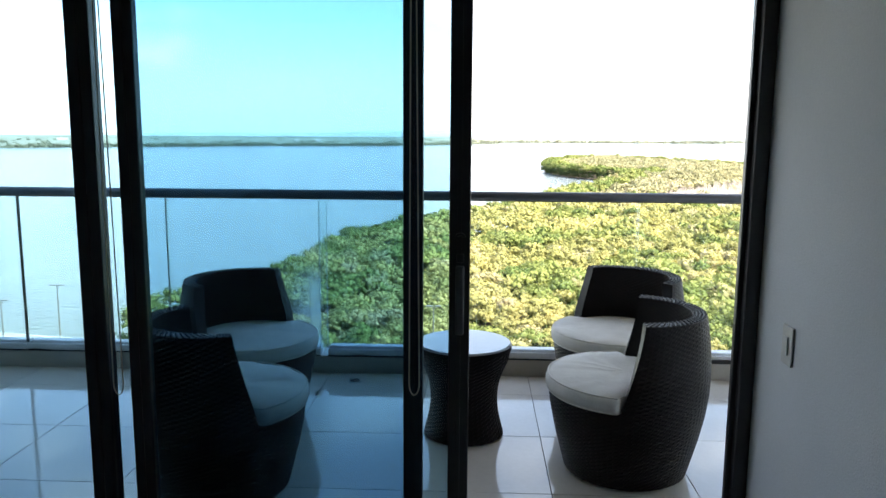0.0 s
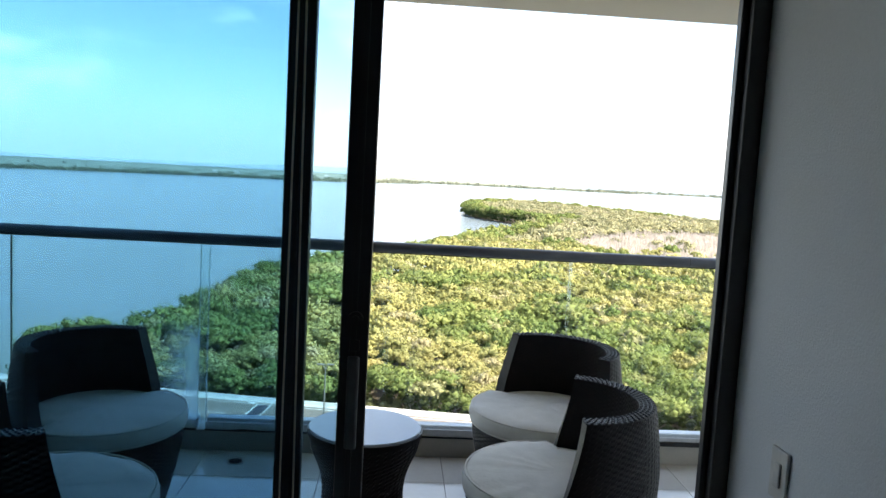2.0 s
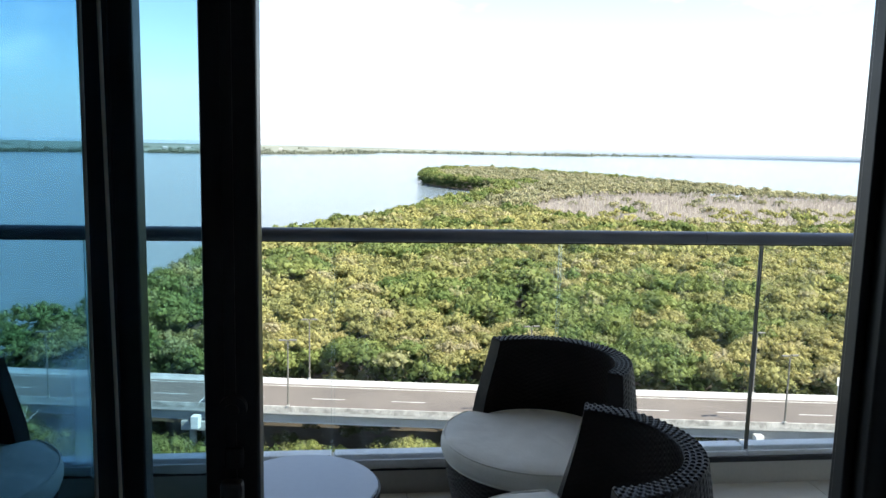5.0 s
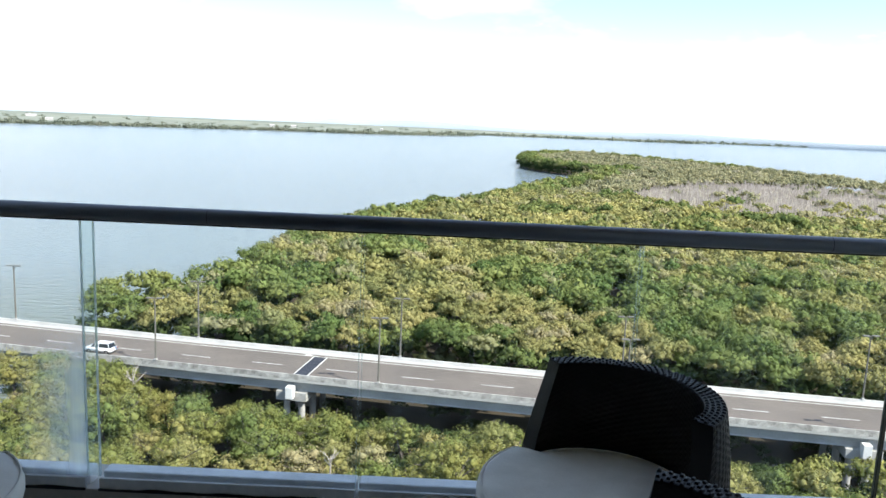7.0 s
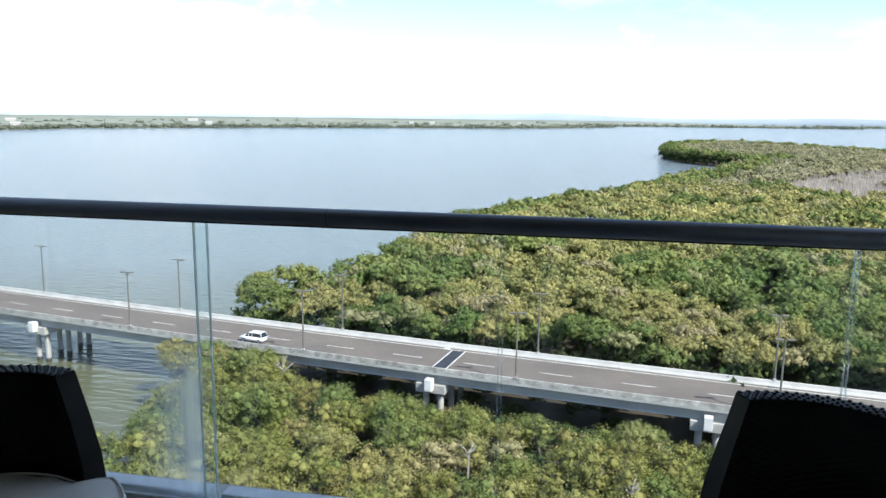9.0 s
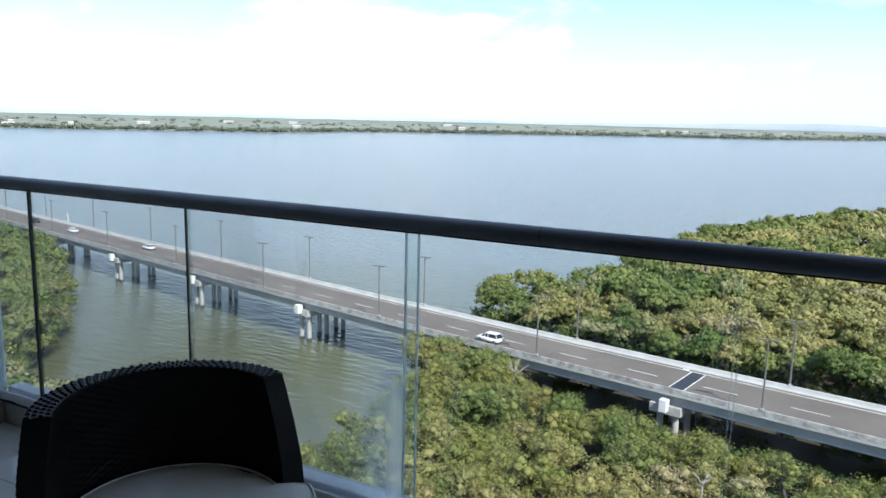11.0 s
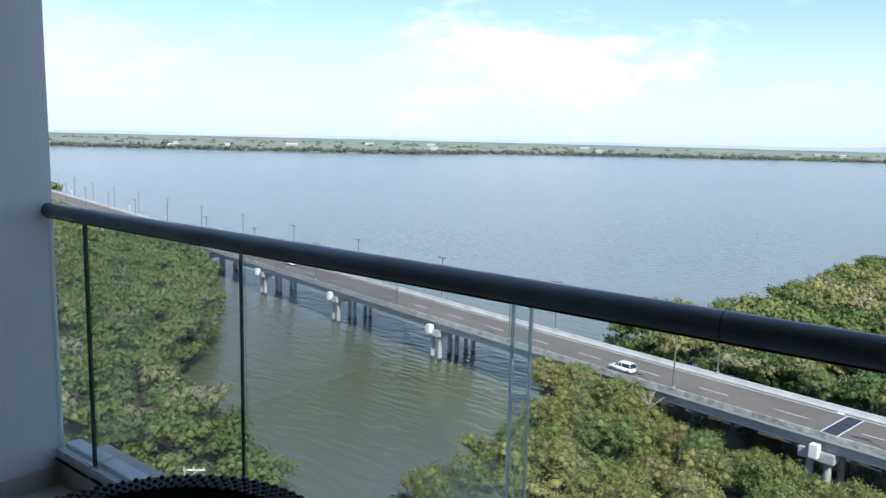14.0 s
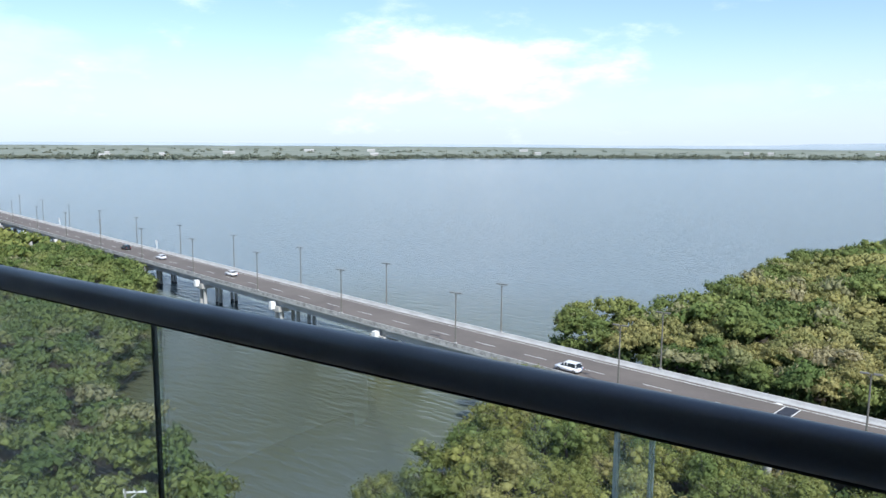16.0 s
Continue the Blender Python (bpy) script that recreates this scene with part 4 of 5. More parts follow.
# low growth under and beside the deck, the deck's shade painted into its leaves
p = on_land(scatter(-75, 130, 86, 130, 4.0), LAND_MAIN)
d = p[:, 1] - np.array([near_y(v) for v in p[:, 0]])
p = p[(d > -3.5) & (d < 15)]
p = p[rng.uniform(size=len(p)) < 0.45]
forest("undergrowth", p, rng.uniform(1.4, 2.5, len(p)), rolling(p, -41.5, 0.9, 9), V_MID, M_LEAF_EDGE_SHADE, "low dark mangrove growth in the shade of the bridge")

# the rest of the near bank
p = on_land(scatter(44, 130, 55, 108, 4.6), LAND_MAIN)
p = clear_of_bridge(p, -3, 400)
forest("mangrove_bank", p, rng.uniform(2.6, 3.7, len(p)), rolling(p, -37.2, 1.6, 14), V_MID, M_LEAF, "dense mangroves beside the bridge")
p = clear_of_bridge(on_land(scatter(-270, -60, 38, 160, 5.0), LAND_NEAR), -4.5, 400)
hh = rolling(p, -35.0, 1.9, 17) - 3.0 * np.clip((75 - p[:, 1]) / 25, 0, 1)
forest("mangrove_inlet", p, rng.uniform(2.9, 4.6, len(p)), hh, V_MID, M_LEAF_GREEN, "dense mangroves lining the inlet")
p = clear_of_bridge(on_land(scatter(-620, -262, 40, 270, 8.5), LAND_NEAR), -6, 18)
forest("mangrove_far_bank", p, rng.uniform(5, 7, len(p)), rolling(p, -34.0, 2, 25), V_LOW, M_LEAF, "mangroves beyond the inlet")

# behind the bridge
poly_dead = ragged(((95, 370), (150, 350), (300, 330), (390, 420), (370, 560), (300, 610), (200, 600), (115, 500)), 20, 8)


def by_pool(p):
    """Keeps the trees out of a narrow glade that opens on the silty pool."""
    d, w = p[:, 0] * 0.225 + p[:, 1] * 0.974, p[:, 0] * 0.974 - p[:, 1] * 0.225
    return ~((d > 156) & (d < 192) & (np.abs(w + 0.6) < 3.6))


def in_view(p):
    return p[(p[:, 0] < 0.95 * p[:, 1] + 8) & by_pool(p)]


def by_shore(p, reach):
    """Which of the points lie within reach of the open water."""
    shore = np.array([q for q in LAND_MAIN if q[0] < 0.36 * q[1] and q[1] > 112])
    return np.array([np.min(np.hypot(shore[:, 0] - x, shore[:, 1] - y)) < reach for x, y in p])


def greener(p):
    """Stands of darker, taller green trees among the olive ones."""
    n = np.array([noise.noise((x / 24, y / 24, 3.3)) for x, y in p])
    pool = (np.hypot((p[:, 0] - 58) / 42, (p[:, 1] - 178) / 24) < 1)
    tip = p[:, 1] - 0.1 * p[:, 0] < 138
    return (n + 0.4 * pool + 0.32 * tip + 0.6 * by_shore(p, 8.0) + rng.uniform(-0.1, 0.1, len(p))) > 0.36


for x0, x1, y0, y1, step, ra, rb, vv, zt in ((-80, 200, 112, 152, 4.0, 2.0, 3.3, V_MID, -32.3), (-60, 330, 151, 250, 4.5, 2.2, 4.1, V_FAR, -31.9), (-60, 420, 248, 420, 5.6, 2.9, 5.2, V_LOW, -31.4)):
    p = in_view(clear_of_bridge(on_land(scatter(x0, x1, y0, y1, step), LAND_MAIN), -400, 15.5))
    p = p[~(inside(p[:, 0], p[:, 1], poly_dead) & (rng.uniform(size=len(p)) < 0.9))]
    g = greener(p)
    q = p[~g]
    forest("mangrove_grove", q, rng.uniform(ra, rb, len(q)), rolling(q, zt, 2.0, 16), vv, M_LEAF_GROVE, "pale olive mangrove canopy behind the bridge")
    q = p[g]
    forest("mangrove_stand", q, rng.uniform(ra, rb, len(q)) * 1.25, rolling(q, zt + 0.9, 2.2, 13), vv, M_LEAF_GREEN, "darker green mangroves standing among the olive canopy")
# canopy out on the point, its olive leaves paled with painted haze
p = on_land(scatter(-20, 420, 414, 1140, 8.2), LAND_MAIN)
p = p[~(inside(p[:, 0], p[:, 1], poly_dead) & (rng.uniform(size=len(p)) < 0.93))]
g = by_shore(p, 17.0)
q = p[~g]
forest("mangrove_point", q, rng.uniform(3.8, 7.0, len(q)), rolling(q, -31.4, 2.6, 32), V_LOW, M_LEAF_FAR_HAZE, "mangrove canopy running out to a point")
q = p[g]
forest("mangrove_rim", q, rng.uniform(4.5, 8.0, len(q)), rolling(q, -30.2, 3.0, 26), V_LOW, M_LEAF_GREEN, "darker green mangroves rimming the point")

# layer below the grove, shade under the canopy painted by darker leaves
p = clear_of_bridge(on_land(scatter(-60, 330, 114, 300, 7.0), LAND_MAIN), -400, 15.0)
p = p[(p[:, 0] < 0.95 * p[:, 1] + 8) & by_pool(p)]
forest("grove_floor", p, rng.uniform(4.0, 5.2, len(p)), rolling(p, -35.5, 0.8, 12), V_LOW, M_LEAF_EDGE_SHADE, "shaded lower growth of the mangrove grove")

# darker taller trees along the shore
edge = []
for (x0, y0), (x1, y1) in zip(LAND_MAIN, LAND_MAIN[1:]):
    if x0 < 340 and y0 > 116:
        k = max(1, int(math.hypot(x1 - x0, y1 - y0) / (4.5 if y0 < 420 else 7)))
        edge += [(x0 + (x1 - x0) * j / k, y0 + (y1 - y0) * j / k) for j in range(k)]
edge = clear_of_bridge(np.array(edge) + rng.uniform(-1.5, 1.5, (len(edge), 2)), -400, 18.5)
rr = np.where(edge[:, 1] < 420, rng.uniform(3.0, 4.2, len(edge)), rng.uniform(5.0, 7.0, len(edge)))
for sel, vv, zs in ((edge[:, 1] < 420, V_NEAR[:3], -37.8), (edge[:, 1] >= 420, V_FAR, -35.8)):
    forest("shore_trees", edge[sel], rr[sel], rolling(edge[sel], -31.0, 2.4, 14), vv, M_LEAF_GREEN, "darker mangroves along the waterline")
    forest("shore_skirt", edge[sel], rr[sel] * 0.95, rolling(edge[sel], zs, 0.9, 9), vv, M_LEAF_EDGE_SHADE, "low mangrove skirts dipping into the water")
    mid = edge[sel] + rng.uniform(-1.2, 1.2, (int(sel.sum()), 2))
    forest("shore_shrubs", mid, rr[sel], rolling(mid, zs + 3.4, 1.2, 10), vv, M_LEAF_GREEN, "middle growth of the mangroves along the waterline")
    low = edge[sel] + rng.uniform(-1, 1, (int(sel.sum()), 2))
    forest("shore_fringe", low, rr[sel] * 0.7, rolling(low, -39.8, 0.8, 9), vv, M_LEAF_EDGE_SHADE, "lowest mangrove branches over the water")
edge = []
for (x0, y0), (x1, y1) in zip(LAND_NEAR, LAND_NEAR[1:]):
    if -215 < x0 < -66 and y0 > 58:
        k = max(1, int(math.hypot(x1 - x0, y1 - y0) / 3.4))
        edge += [(x0 + (x1 - x0) * j / k, y0 + (y1 - y0) * j / k) for j in range(k)]
for (x0, y0), (x1, y1) in zip(LAND_MAIN[:9], LAND_MAIN[1:10]):
    edge += [(x0, y0), ((x0 + x1) / 2, (y0 + y1) / 2)]
edge = clear_of_bridge(np.array(edge) + rng.uniform(-0.8, 0.8, (len(edge), 2)), -2, 14.5)
forest("inlet_skirt", edge, rng.uniform(2.6, 3.7, len(edge)), rolling(edge, -40.2, 1.0, 8), V_NEAR[:4], M_LEAF_GREEN, "low mangroves dipping into the inlet")

# bleached dead stand
p = scatter(90, 395, 325, 615, 3.6)
p = p[inside(p[:, 0], p[:, 1], poly_dead)]
VV, FF = [], []
o = 0
for x, y in p:
    h = rng.uniform(8, 12.5)
    for k in range(4):
        dx, dy = rng.uniform(-1.6, 1.6, 2)
        w = 0.16
        z0, z1 = Z_W + 0.5, Z_W + h + rng.uniform(-1.5, 1)
        VV += [(x - w, y, z0), (x + w, y, z0), (x + dx + w * 0.5, y + dy, z1), (x + dx - w * 0.5, y + dy + 0.1, z1)]
        FF.append((o, o + 1, o + 2, o + 3))
        o += 4
tagged(new("dead_mangroves", fast_mesh("dead_mangroves", np.array(VV), np.array(FF), M_DEAD)), "bleached grey stand of dead mangrove trunks", "dead trees", "", "stuff")
sheet("ground_dead_stand", poly_dead, Z_W + 8.0, 7.0, mat("dry_scrub", (0.33, 0.295, 0.235), (0.2, 0.195, 0.12), 0.95, scale=0.03, fine=0.4), "pale dry scrub among dead mangroves", "ground")


def dead_tree(x, y, z, s, seed):
    r = random.Random(seed)
    t = thing("dead_tree", pose(x, y, z), "bare bleached dead mangrove tree", "tree", "bare dead trees")
    bm = bmesh.new()
    rod(bm, (0, 0, -3), (0.1, 0, s * 0.5), 0.14, 0.09, 6)
    part("trunk", bm, M_DEAD, t)
    for k in range(8):
        a = r.uniform(0, 6.28)
        b0 = Vector((0.05, 0, s * r.uniform(0.1, 0.5)))
        b1 = b0 + Vector((math.cos(a) * s * 0.4, math.sin(a) * s * 0.4, s * r.uniform(0.2, 0.5)))
        bm = bmesh.new()
        rod(bm, b0, b1, 0.07, 0.03, 5)
        rod(bm, b0.lerp(b1, 0.6), b1 + Vector((r.uniform(-1, 1), r.uniform(-1, 1), 0.8)) * s * 0.2, 0.04, 0.015, 5)
        part("branch", bm, M_DEAD, t)


for k, (x, y, z, s) in enumerate(((-44, 107, -38.5, 3.6), (-12, 84, -37.6, 2.2), (6, 80, -38.0, 2.0))):
    dead_tree(x, y, z, s, k)

# wooded edge of the far shore, haze painted in by bluish pale leaves
pts, rads, tops = [], [], []
line = ragged(FAR_LINE, 60, 14, False)
for (x0, y0), (x1, y1) in zip(line, line[1:]):
    d = math.hypot(x1 - x0, y1 - y0)
    dist = math.hypot(x0, y0)
    st = max(8.0, dist * 0.0052)
    for j in range(max(1, int(d / st))):
        for row in range(2):
            q = (j + rng.uniform(-0.3, 0.3)) / max(1, int(d / st))
            nx, ny = -(y1 - y0) / d, (x1 - x0) / d
            w = row * st * 1.1 + rng.uniform(0, 4) + 4
            pts.append((x0 + (x1 - x0) * q + nx * w, y0 + (y1 - y0) * q + ny * w))
            rads.append(st * rng.uniform(0.8, 1.3))
            tops.append(Z_W + rng.uniform(7.5, 12) + row)
forest("far_shore_woods", pts, rads, tops, V_TINY, M_LEAF_SHORE_HAZE, "line of trees along the far shore")
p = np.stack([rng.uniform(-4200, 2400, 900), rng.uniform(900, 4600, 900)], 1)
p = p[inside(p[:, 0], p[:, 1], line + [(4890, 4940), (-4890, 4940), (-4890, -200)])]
forest("far_copses", p, rng.uniform(9, 26, len(p)), rng.uniform(-40, -36, len(p)), V_TINY, M_LEAF_SHORE_HAZE, "scattered copses on the far plain")

# pale houses and sheds on the far plain
first = None
for k in range(12):
    a = radians(rng.uniform(2, 62))
    dd = rng.uniform(2600, 4300) if a < 0.6 else rng.uniform(2200, 3600)
    x, y = -math.sin(a) * dd, math.cos(a) * dd
    if not inside([x], [y], line + [(4890, 4940), (-4890, 4940), (-4890, -200)])[0]:
        continue
    w = rng.uniform(10, 45)
    h = thing("far_house", pose(x, y, Z_W + 0.6, 0, 0, math.degrees(a)), "pale low building far across the lagoon", "building", "far buildings")
    hh = rng.uniform(4, 7)
    part("wall", boxbm((-w / 2, -9, 0), (w / 2, 9, hh)), M_ROOF, h)
    bm = bmesh.new()
    vs = [bm.verts.new(c) for c in ((-w / 2 - 1, -10, hh), (w / 2 + 1, -10, hh), (w / 2 + 1, 0, hh + 4), (-w / 2 - 1, 0, hh + 4), (w / 2 + 1, 10, hh), (-w / 2 - 1, 10, hh))]
    for f in ((0, 1, 2, 3), (3, 2, 4, 5), (0, 3, 5), (1, 4, 2)):
        bm.faces.new([vs[i] for i in f])
    part("roof", bm, M_ROOF, h)


# ---- bridge ----
def at_deck(x, u, z):
    """A point on the bridge: x along, u metres from its near edge across the deck."""
    s = near_slope(x)
    k = 1 / math.sqrt(1 + s * s)
    return Vector((x - s * k * u, near_y(x) + k * u, z))


def sweep(prof_uz, x0, x1, step=7.0):
    bm = bmesh.new()
    n = max(1, int((x1 - x0) / step))
    prev = None
    for i in range(n + 1):
        x = x0 + (x1 - x0) * i / n
        ring = [bm.verts.new(at_deck(x, u, z)) for u, z in prof_uz]
        if prev:
            m = len(ring)
            for j in range(m):
                bm.faces.new((prev[j], ring[j], ring[(j + 1) % m], prev[(j + 1) % m]))
        else:
            bm.faces.new(ring)
        prev = ring
    bm.faces.new(prev[::-1])
    bmesh.ops.recalc_face_normals(bm, faces=bm.faces)
    return bm


def ribbon(u0, u1, z, x0, x1, step=7.0):
    return sweep(((u0, z - 0.01), (u0, z), (u1, z), (u1, z - 0.01)), x0, x1, step)


BX0, BX1 = -640, 150
Zd = Z_DECK
bridge = thing("bridge", pose(0, 0, 0), "long low concrete road bridge across the lagoon", "bridge")
part("deck", sweep(((0, Zd - 0.35), (0, Zd), (12.7, Zd), (12.7, Zd - 0.35)), BX0, BX1), M_CONC, bridge)
part("roadway", sweep(((0.4, Zd), (0.4, Zd + 0.05), (12.1, Zd + 0.05), (12.1, Zd)), BX0, BX1), M_ASPHALT, bridge, "worn grey-brown asphalt roadway")
part("barrier", sweep(((0, Zd), (0.0, Zd + 0.78), (0.2, Zd + 0.78), (0.26, Zd + 0.35), (0.40, Zd + 0.06), (0.40, Zd)), BX0, BX1), M_BARRIER, bridge, "stained concrete crash barrier")
part("barrier", sweep(((12.1, Zd), (12.12, Zd + 0.1), (12.28, Zd + 0.4), (12.36, Zd + 0.85), (12.6, Zd + 0.85), (12.6, Zd)), BX0, BX1), M_PALE_CONC, bridge, "pale concrete outer barrier")
for u in (1.0, 4.4, 8.0, 11.2):
    part("girder", sweep(((u, Zd - 0.35), (u, Zd - 1.75), (u - 0.12, Zd - 1.95), (u + 0.62, Zd - 1.95), (u + 0.5, Zd - 1.75), (u + 0.5, Zd - 0.35)), BX0, BX1), M_GIRDER, bridge)
part("edge_line", ribbon(0.62, 0.80, Zd + 0.056, BX0, BX1), M_PAINT, bridge)
part("edge_line", ribbon(11.15, 11.33, Zd + 0.056, BX0, BX1), M_PAINT, bridge)
x = -461.0
while x < 140:
    part("lane_dash", ribbon(5.62, 5.78, Zd + 0.056, x, x + 4.8, 5), M_PAINT, bridge)
    x += 11.65
part("joint_patch", ribbon(0.45, 11.0, Zd + 0.06, -21.9, -20.0, 4), M_PATCH, bridge, "dark resurfaced expansion joint")
for xx in (-22.1, -19.96):
    part("joint_line", ribbon(0.45, 11.0, Zd + 0.062, xx, xx + 0.16, 1), M_PAINT, bridge)
for xx in (-23.6, -14.2 + 38.5, 48):
    part("drain_inlet", ribbon(11.4, 11.9, Zd + 0.058, xx, xx + 1.0, 1), M_PATCH if xx > -20 else M_PAINT, bridge)
for px in [-21.6 - 38.45 * k for k in range(-3, 13)]:
    s = math.degrees(math.atan(near_slope(px)))
    o = at_deck(px, 0, 0)
    M = pose(o.x, o.y, 0, 0, 0, s)
    cap = part("pier_cap", boxbm((-2.3, 0.1, Zd - 3.3), (2.3, 12.4, Zd - 1.96), 0.06, M), M_CONC, bridge)
    # projecting end block, whiter than the cap
    part("cap_block", boxbm((-0.55, -0.85, Zd - 2.75), (0.55, 0.42, Zd - 0.95), 0.05, M), M_WHITE_CONC, cap, "white projecting block")
    for a in (-1.15, 1.15):
        for b in (1.6, 6.3, 11.0):
            c0, c1 = M @ Vector((a, b, Z_W - 1.0)), M @ Vector((a, b, Zd - 3.25))
            bm = bmesh.new()
            rod(bm, c0, c1, 0.48, seg=14)
            col = part("column", bm, M_CONC, bridge)
            bm = bmesh.new()
            rod(bm, M @ Vector((a, b, Z_W - 0.9)), M @ Vector((a, b, Z_W + 0.7)), 0.495, seg=14)
            part("tide_band", bm, M_TAR, col, "dark wet tide mark")


def street_lamp(m):
    t = thing("street_lamp", m, "tall slim grey street lamp with twin flat heads on the bridge", "street lamp", "lamps along the bridge")
    bm = bmesh.new()
    rod(bm, (0, 0, 0), (0, 0, 9.4), 0.15, 0.09, 10)
    part("pole", bm, M_POLE, t)
    part("foot", boxbm((-0.2, -0.2, 0), (0.2, 0.2, 0.25), 0.03), M_CONC, t)
    bm = bmesh.new()
    rod(bm, (0, 0, 8.7), (0.35, 0, 9.2), 0.035, seg=6)
    rod(bm, (0, 0, 8.7), (-0.35, 0, 9.2), 0.035, seg=6)
    rod(bm, (-0.75, 0, 9.42), (0.75, 0, 9.42), 0.045, seg=6)
    part("bracket", bm, M_POLE, t)
    for s in (-1, 1):
        part("lamp_head", boxbm((s * 0.72 - 0.5, -0.24, 9.36), (s * 0.72 + 0.5, 0.24, 9.54), 0.04), M_POLE, t, "flat grey lamp head")
    return t


first = None
for k in range(-4, 17):
    for u, x0, z in ((0.1, -8.8, Zd + 0.775), (12.48, -8.5, Zd + 0.845)):
        x = x0 - 33.8 * k
        o = at_deck(x, u, z)
        m = pose(*o, 0, 0, math.degrees(math.atan(near_slope(x))) + 12)
        first = copy_thing(first, m) if first else street_lamp(m)

for x in (-229, -325, 72, -420):
    o = at_deck(x, 12.48, Zd + 0.845)
    t = thing("sign_post", pose(*o), "small white marker post on the bridge parapet", "sign", "marker posts")
    part("post", boxbm((-0.1, -0.1, 0), (0.1, 0.1, 2.2), 0.02), M_WHITE_CONC, t)
    part("panel", boxbm((-0.45, -0.14, 1.6), (0.45, -0.08, 2.9), 0.02), M_WHITE_CONC, t)


def car(m, paint, label, tall):
    c = thing("car", m, label, "car", "cars on the bridge")
    L, W, H = (4.7, 1.86, 1.68) if tall else (4.5, 1.76, 1.46)
    bm = bmesh.new()
    side = ((-L / 2, 0.42), (-L / 2 + 0.04, 0.85), (-L / 2 + 0.9, 0.98), (L / 2 - 0.12, 1.0), (L / 2, 0.7), (L / 2 - 0.05, 0.38), (L / 2 - 0.5, 0.28), (-L / 2 + 0.4, 0.28))
    a = [bm.verts.new((x, -W / 2, z)) for x, z in side]
    b = [bm.verts.new((x, W / 2, z)) for x, z in side]
    bm.faces.new(a)
    bm.faces.new(b[::-1])
    for i in range(len(side)):
        bm.faces.new((a[i], b[i], b[(i + 1) % len(side)], a[(i + 1) % len(side)]))
    bmesh.ops.recalc_face_normals(bm, faces=bm.faces)
    bmesh.ops.bevel(bm, geom=list(bm.edges), offset=0.07, segments=2, affect='EDGES')
    part("body", bm, paint, c, "", True)
    back = L / 2 - (0.25 if tall else 0.75)
    cab = ((-L / 2 + 1.05, 0.97), (-L / 2 + 1.85, H - 0.04), (back - 0.45, H - 0.02), (back, 0.97))

    def cabin(mm, inset, grow):
        bq = bmesh.new()
        lo = [bq.verts.new((x, sy * (W / 2 - (0.06 if z < 1 else 0.2) - inset), z + grow)) for sy in (-1, 1) for x, z in cab]
        bq.faces.new(lo[:4])
        bq.faces.new(lo[4:][::-1])
        for i in range(4):
            bq.faces.new((lo[i], lo[4 + i], lo[4 + (i + 1) % 4], lo[(i + 1) % 4]))
        bmesh.ops.recalc_face_normals(bq, faces=bq.faces)
        bmesh.ops.bevel(bq, geom=list(bq.edges), offset=0.04, segments=1, affect='EDGES')
        return part("window_band" if mm is M_CAR_GLASS else "cabin", bq, mm, c)
    cabin(M_CAR_GLASS, 0.0, 0.0)
    part("roof", boxbm((-L / 2 + 1.85, -W / 2 + 0.18, H - 0.07), (back - 0.4, W / 2 - 0.18, H), 0.03), paint, c)
    for sy in (-1, 1):
        for x0, x1 in ((-L / 2 + 1.95, -L / 2 + 1.85), (0.15, 0.15), (back - 0.35, back - 0.15)):
            bq = bmesh.new()
            rod(bq, (x1 - 0.02, sy * (W / 2 - 0.07), 0.98), (x0, sy * (W / 2 - 0.17), H - 0.03), 0.05, seg=5)
            part("pillar", bq, paint, c)
    for x in (-L / 2 + 0.85, L / 2 - 0.85):
        for sy in (-1, 1):
            bq = bmesh.new()
            rod(bq, (x, sy * (W / 2 - 0.22), 0.34), (x, sy * (W / 2 + 0.01), 0.34), 0.34, seg=18)
            w = part("wheel", bq, M_RUBBER, c)
            bq = bmesh.new()
            rod(bq, (x, sy * (W / 2), 0.34), (x, sy * (W / 2 + 0.02), 0.34), 0.21, seg=12)
            part("rim", bq, M_STEEL, w)
    for sy in (-1, 1):
        part("tail_light", boxbm((L / 2 - 0.05, sy * 0.72 - 0.12, 0.72), (L / 2 + 0.015, sy * 0.72 + 0.12, 0.9), 0.02), M_LENS, c)
        part("headlight", boxbm((-L / 2 - 0.01, sy * 0.68 - 0.16, 0.62), (-L / 2 + 0.06, sy * 0.68 + 0.16, 0.78), 0.02), M_PLASTIC, c)
    return c


for x, u, pt, lb, tall in ((-53.5, 3.0, M_CAR_WHITE, "white sport utility car driving on the bridge", True), (-170, 7.4, M_CAR_WHITE, "white car farther along the bridge", False),
                           (-211, 5.8, M_CAR_WHITE, "white car far along the bridge", False), (-239, 6.0, M_CAR_DARK, "dark grey car far along the bridge", True)):
    o = at_deck(x, u, Zd + 0.05)
    car(pose(*o, 0, 0, math.degrees(math.atan(near_slope(x)))), pt, lb, tall)

# power pole with wires, and a roof among the trees
pp = thing("utility_pole", pose(-67.3, 45.5, 0), "pale concrete power pole with a crossarm among mangroves", "utility pole")
bm = bmesh.new()
rod(bm, (0, 0, -44.6), (0, 0, -33.0), 0.18, 0.11, 10)
part("pole", bm, M_CONC, pp)
part("crossarm", boxbm((-0.06, -0.2, -33.35), (0.06, 2.1, -33.2), 0.01, Matrix.Rotation(radians(-50), 4, 'Z')), M_WHITE_CONC, pp)
bm = bmesh.new()
rod(bm, (0.0, 0.0, -34.3), Matrix.Rotation(radians(-50), 4, 'Z') @ Vector((0, 1.3, -33.3)), 0.035, seg=6)
part("brace", bm, M_WHITE_CONC, pp)
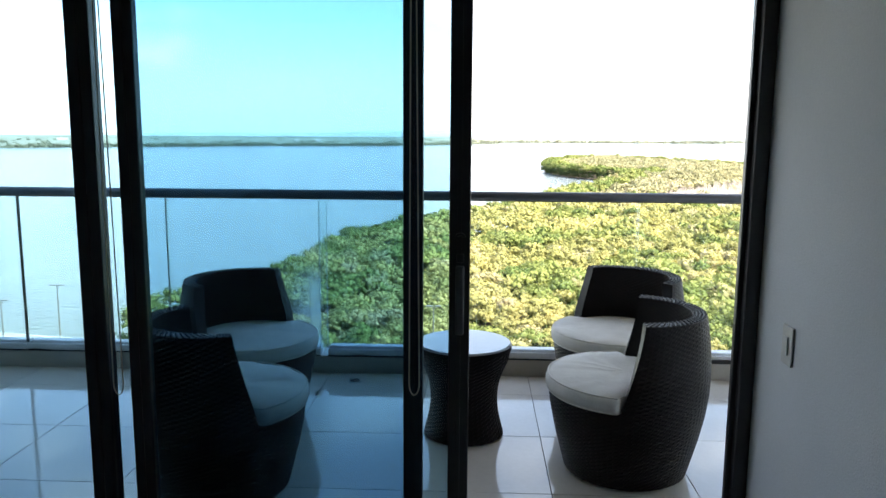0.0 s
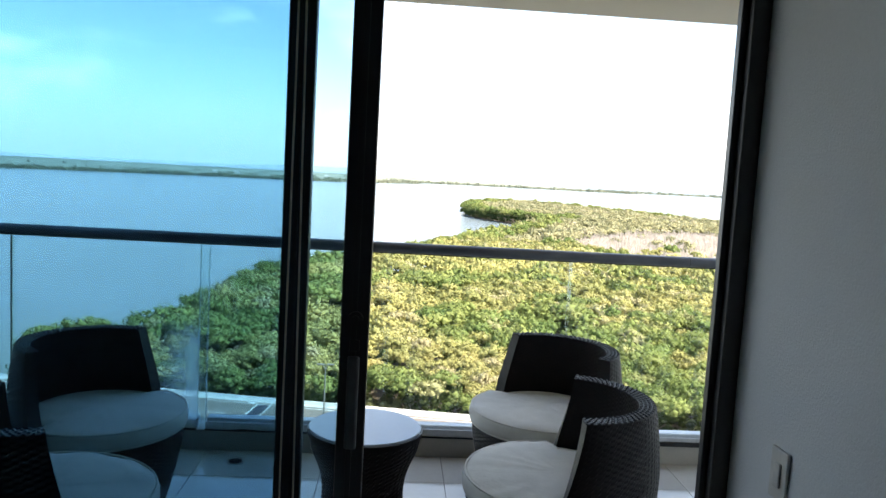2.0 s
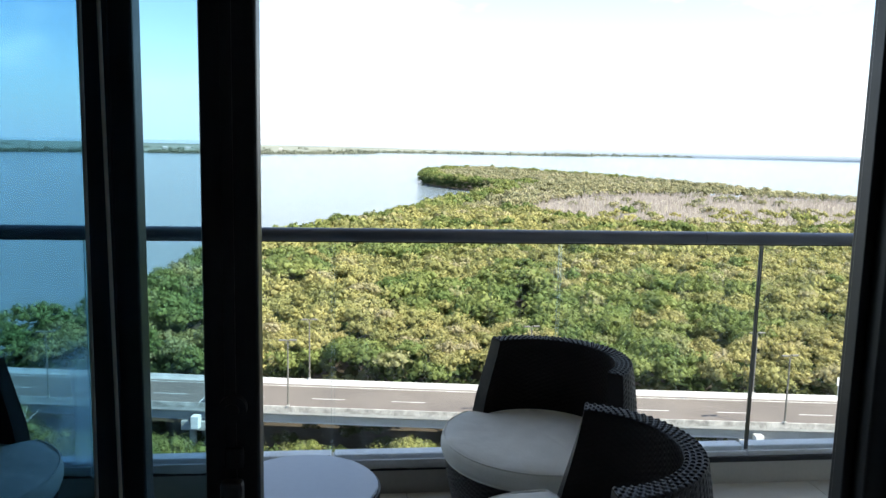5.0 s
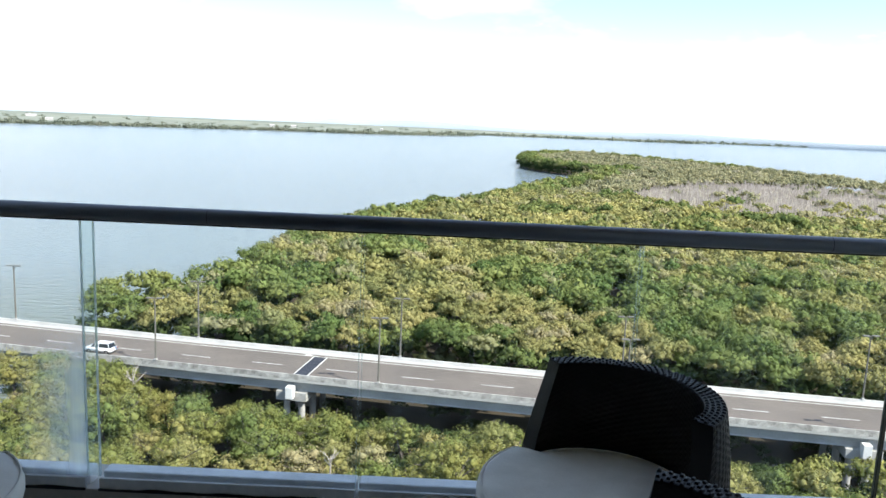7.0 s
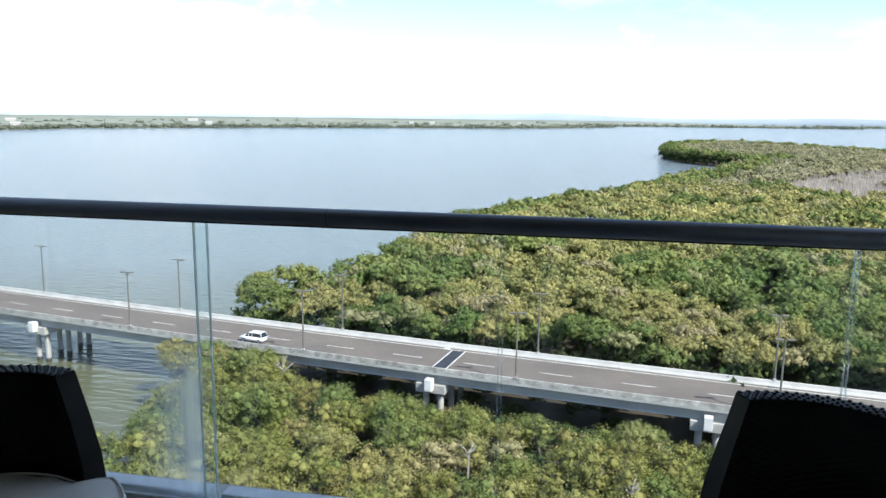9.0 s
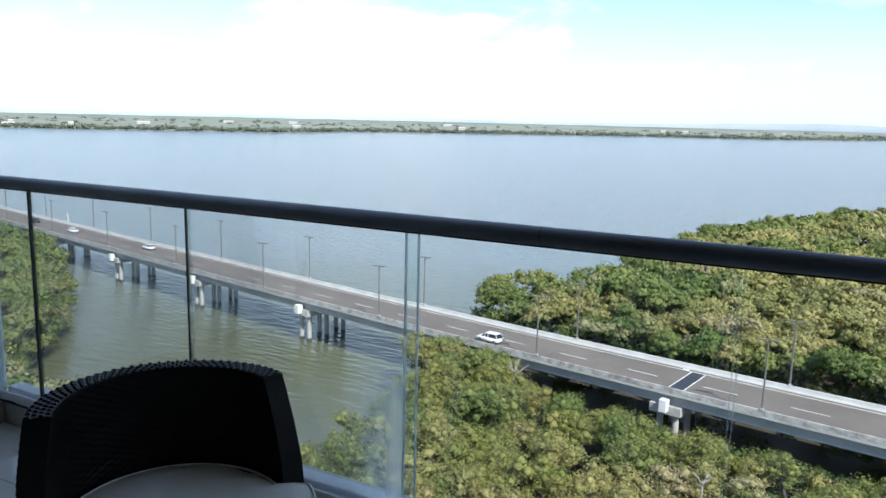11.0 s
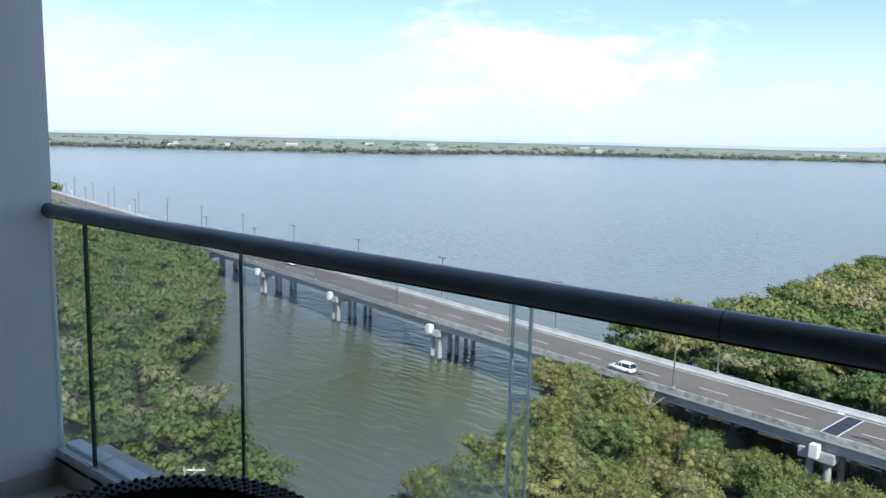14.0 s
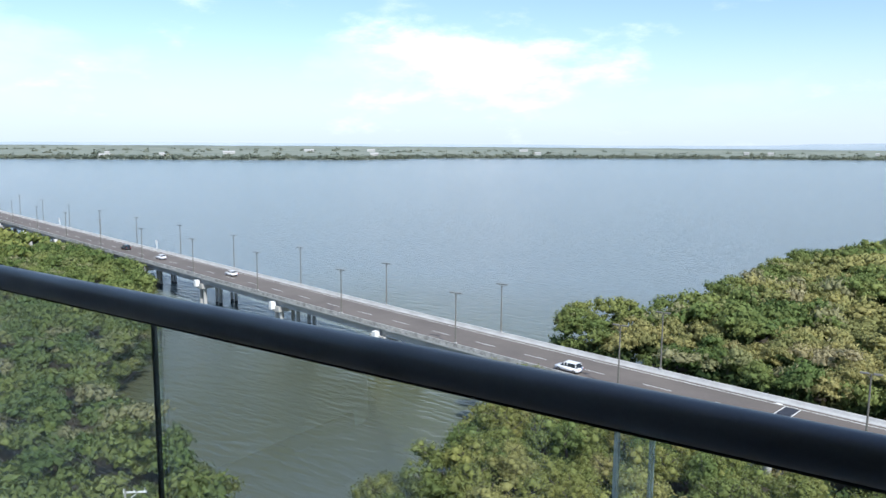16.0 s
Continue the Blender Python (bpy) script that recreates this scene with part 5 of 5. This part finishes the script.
for k in range(3):
    e = Matrix.Rotation(radians(-50), 4, 'Z') @ Vector((0, -0.1 + 1.0 * k, -33.2))
    bm = bmesh.new()
    rod(bm, e, e + Vector((0, 0, 0.32)), 0.06, 0.035, 8)
    part("insulator", bm, M_WHITE_CONC, pp)
    for ex, ey in ((-230, 60), (60, 8)):
        b = Vector((ex, ey, -33.0)) + Vector((0, k * 1.0, 0))
        a = e + Vector((-67.3, 45.5, 0.32))
        cv = bpy.data.curves.new("power_line", 'CURVE')
        cv.dimensions, cv.bevel_depth = '3D', 0.022
        sp = cv.splines.new('POLY')
        sp.points.add(16)
        for q in range(17):
            f = q / 16
            c = a.lerp(b, f)
            sp.points[q].co = (c.x, c.y, c.z - 5.0 * f * (1 - f) * 1.2, 1)
        cv.materials.append(M_POLE)
        tagged(new("power_line", cv), "thin sagging overhead power line", "wire", "power lines")
hs = thing("shed", pose(-139, 64.5, -38.6, 0, 0, 25), "small pale tin-roofed shed among mangroves", "shed")
part("wall", boxbm((-3, -1.6, -6.0), (3, 1.6, 0.2)), M_ROOF, hs)
part("roof", boxbm((-3.6, -2.0, 0.2), (3.6, 2.0, 0.35), 0.03), M_ROOF, hs)

# ---- floor tiles, each a piece of its own ----
tile_me = mesh_of("tile", boxbm((-0.2985, -0.2985, -0.012), (0.2985, 0.2985, 0.0), 0.0012), M_TILE)
floor = thing("floor", pose(0, 0, 0), "glossy beige porcelain floor tiles with thin joints", "floor", "", "structure")
T0X, T0Y, TS = 0.378, 4.565, 0.60


def tiles(x0, x1, y0, y1):
    i0, i1 = math.floor((x0 - T0X) / TS), math.ceil((x1 - T0X) / TS)
    j0, j1 = math.floor((y0 - T0Y) / TS), math.ceil((y1 - T0Y) / TS)
    for i in range(i0, i1):
        for j in range(j0, j1):
            a, b = T0X + i * TS, T0Y + j * TS
            lo, hi = (max(a, x0), max(b, y0)), (min(a + TS, x1), min(b + TS, y1))
            if hi[0] - lo[0] < 0.02 or hi[1] - lo[1] < 0.02:
                continue
            w, d = hi[0] - lo[0], hi[1] - lo[1]
            if w > TS - 0.001 and d > TS - 0.001:
                t = new("tile", tile_me)
            else:
                t = new("tile", mesh_of("tile", boxbm((-w / 2 + 0.0015, -d / 2 + 0.0015, -0.012), (w / 2 - 0.0015, d / 2 - 0.0015, 0.0), 0.0012), M_TILE))
            t.location = ((lo[0] + hi[0]) / 2, (lo[1] + hi[1]) / 2, 0)
            t.parent = floor


tiles(X_L, X_R, 3.0, Y_EDGE - 0.002)
tiles(-4.4, 0.962, -3.2, 2.76)
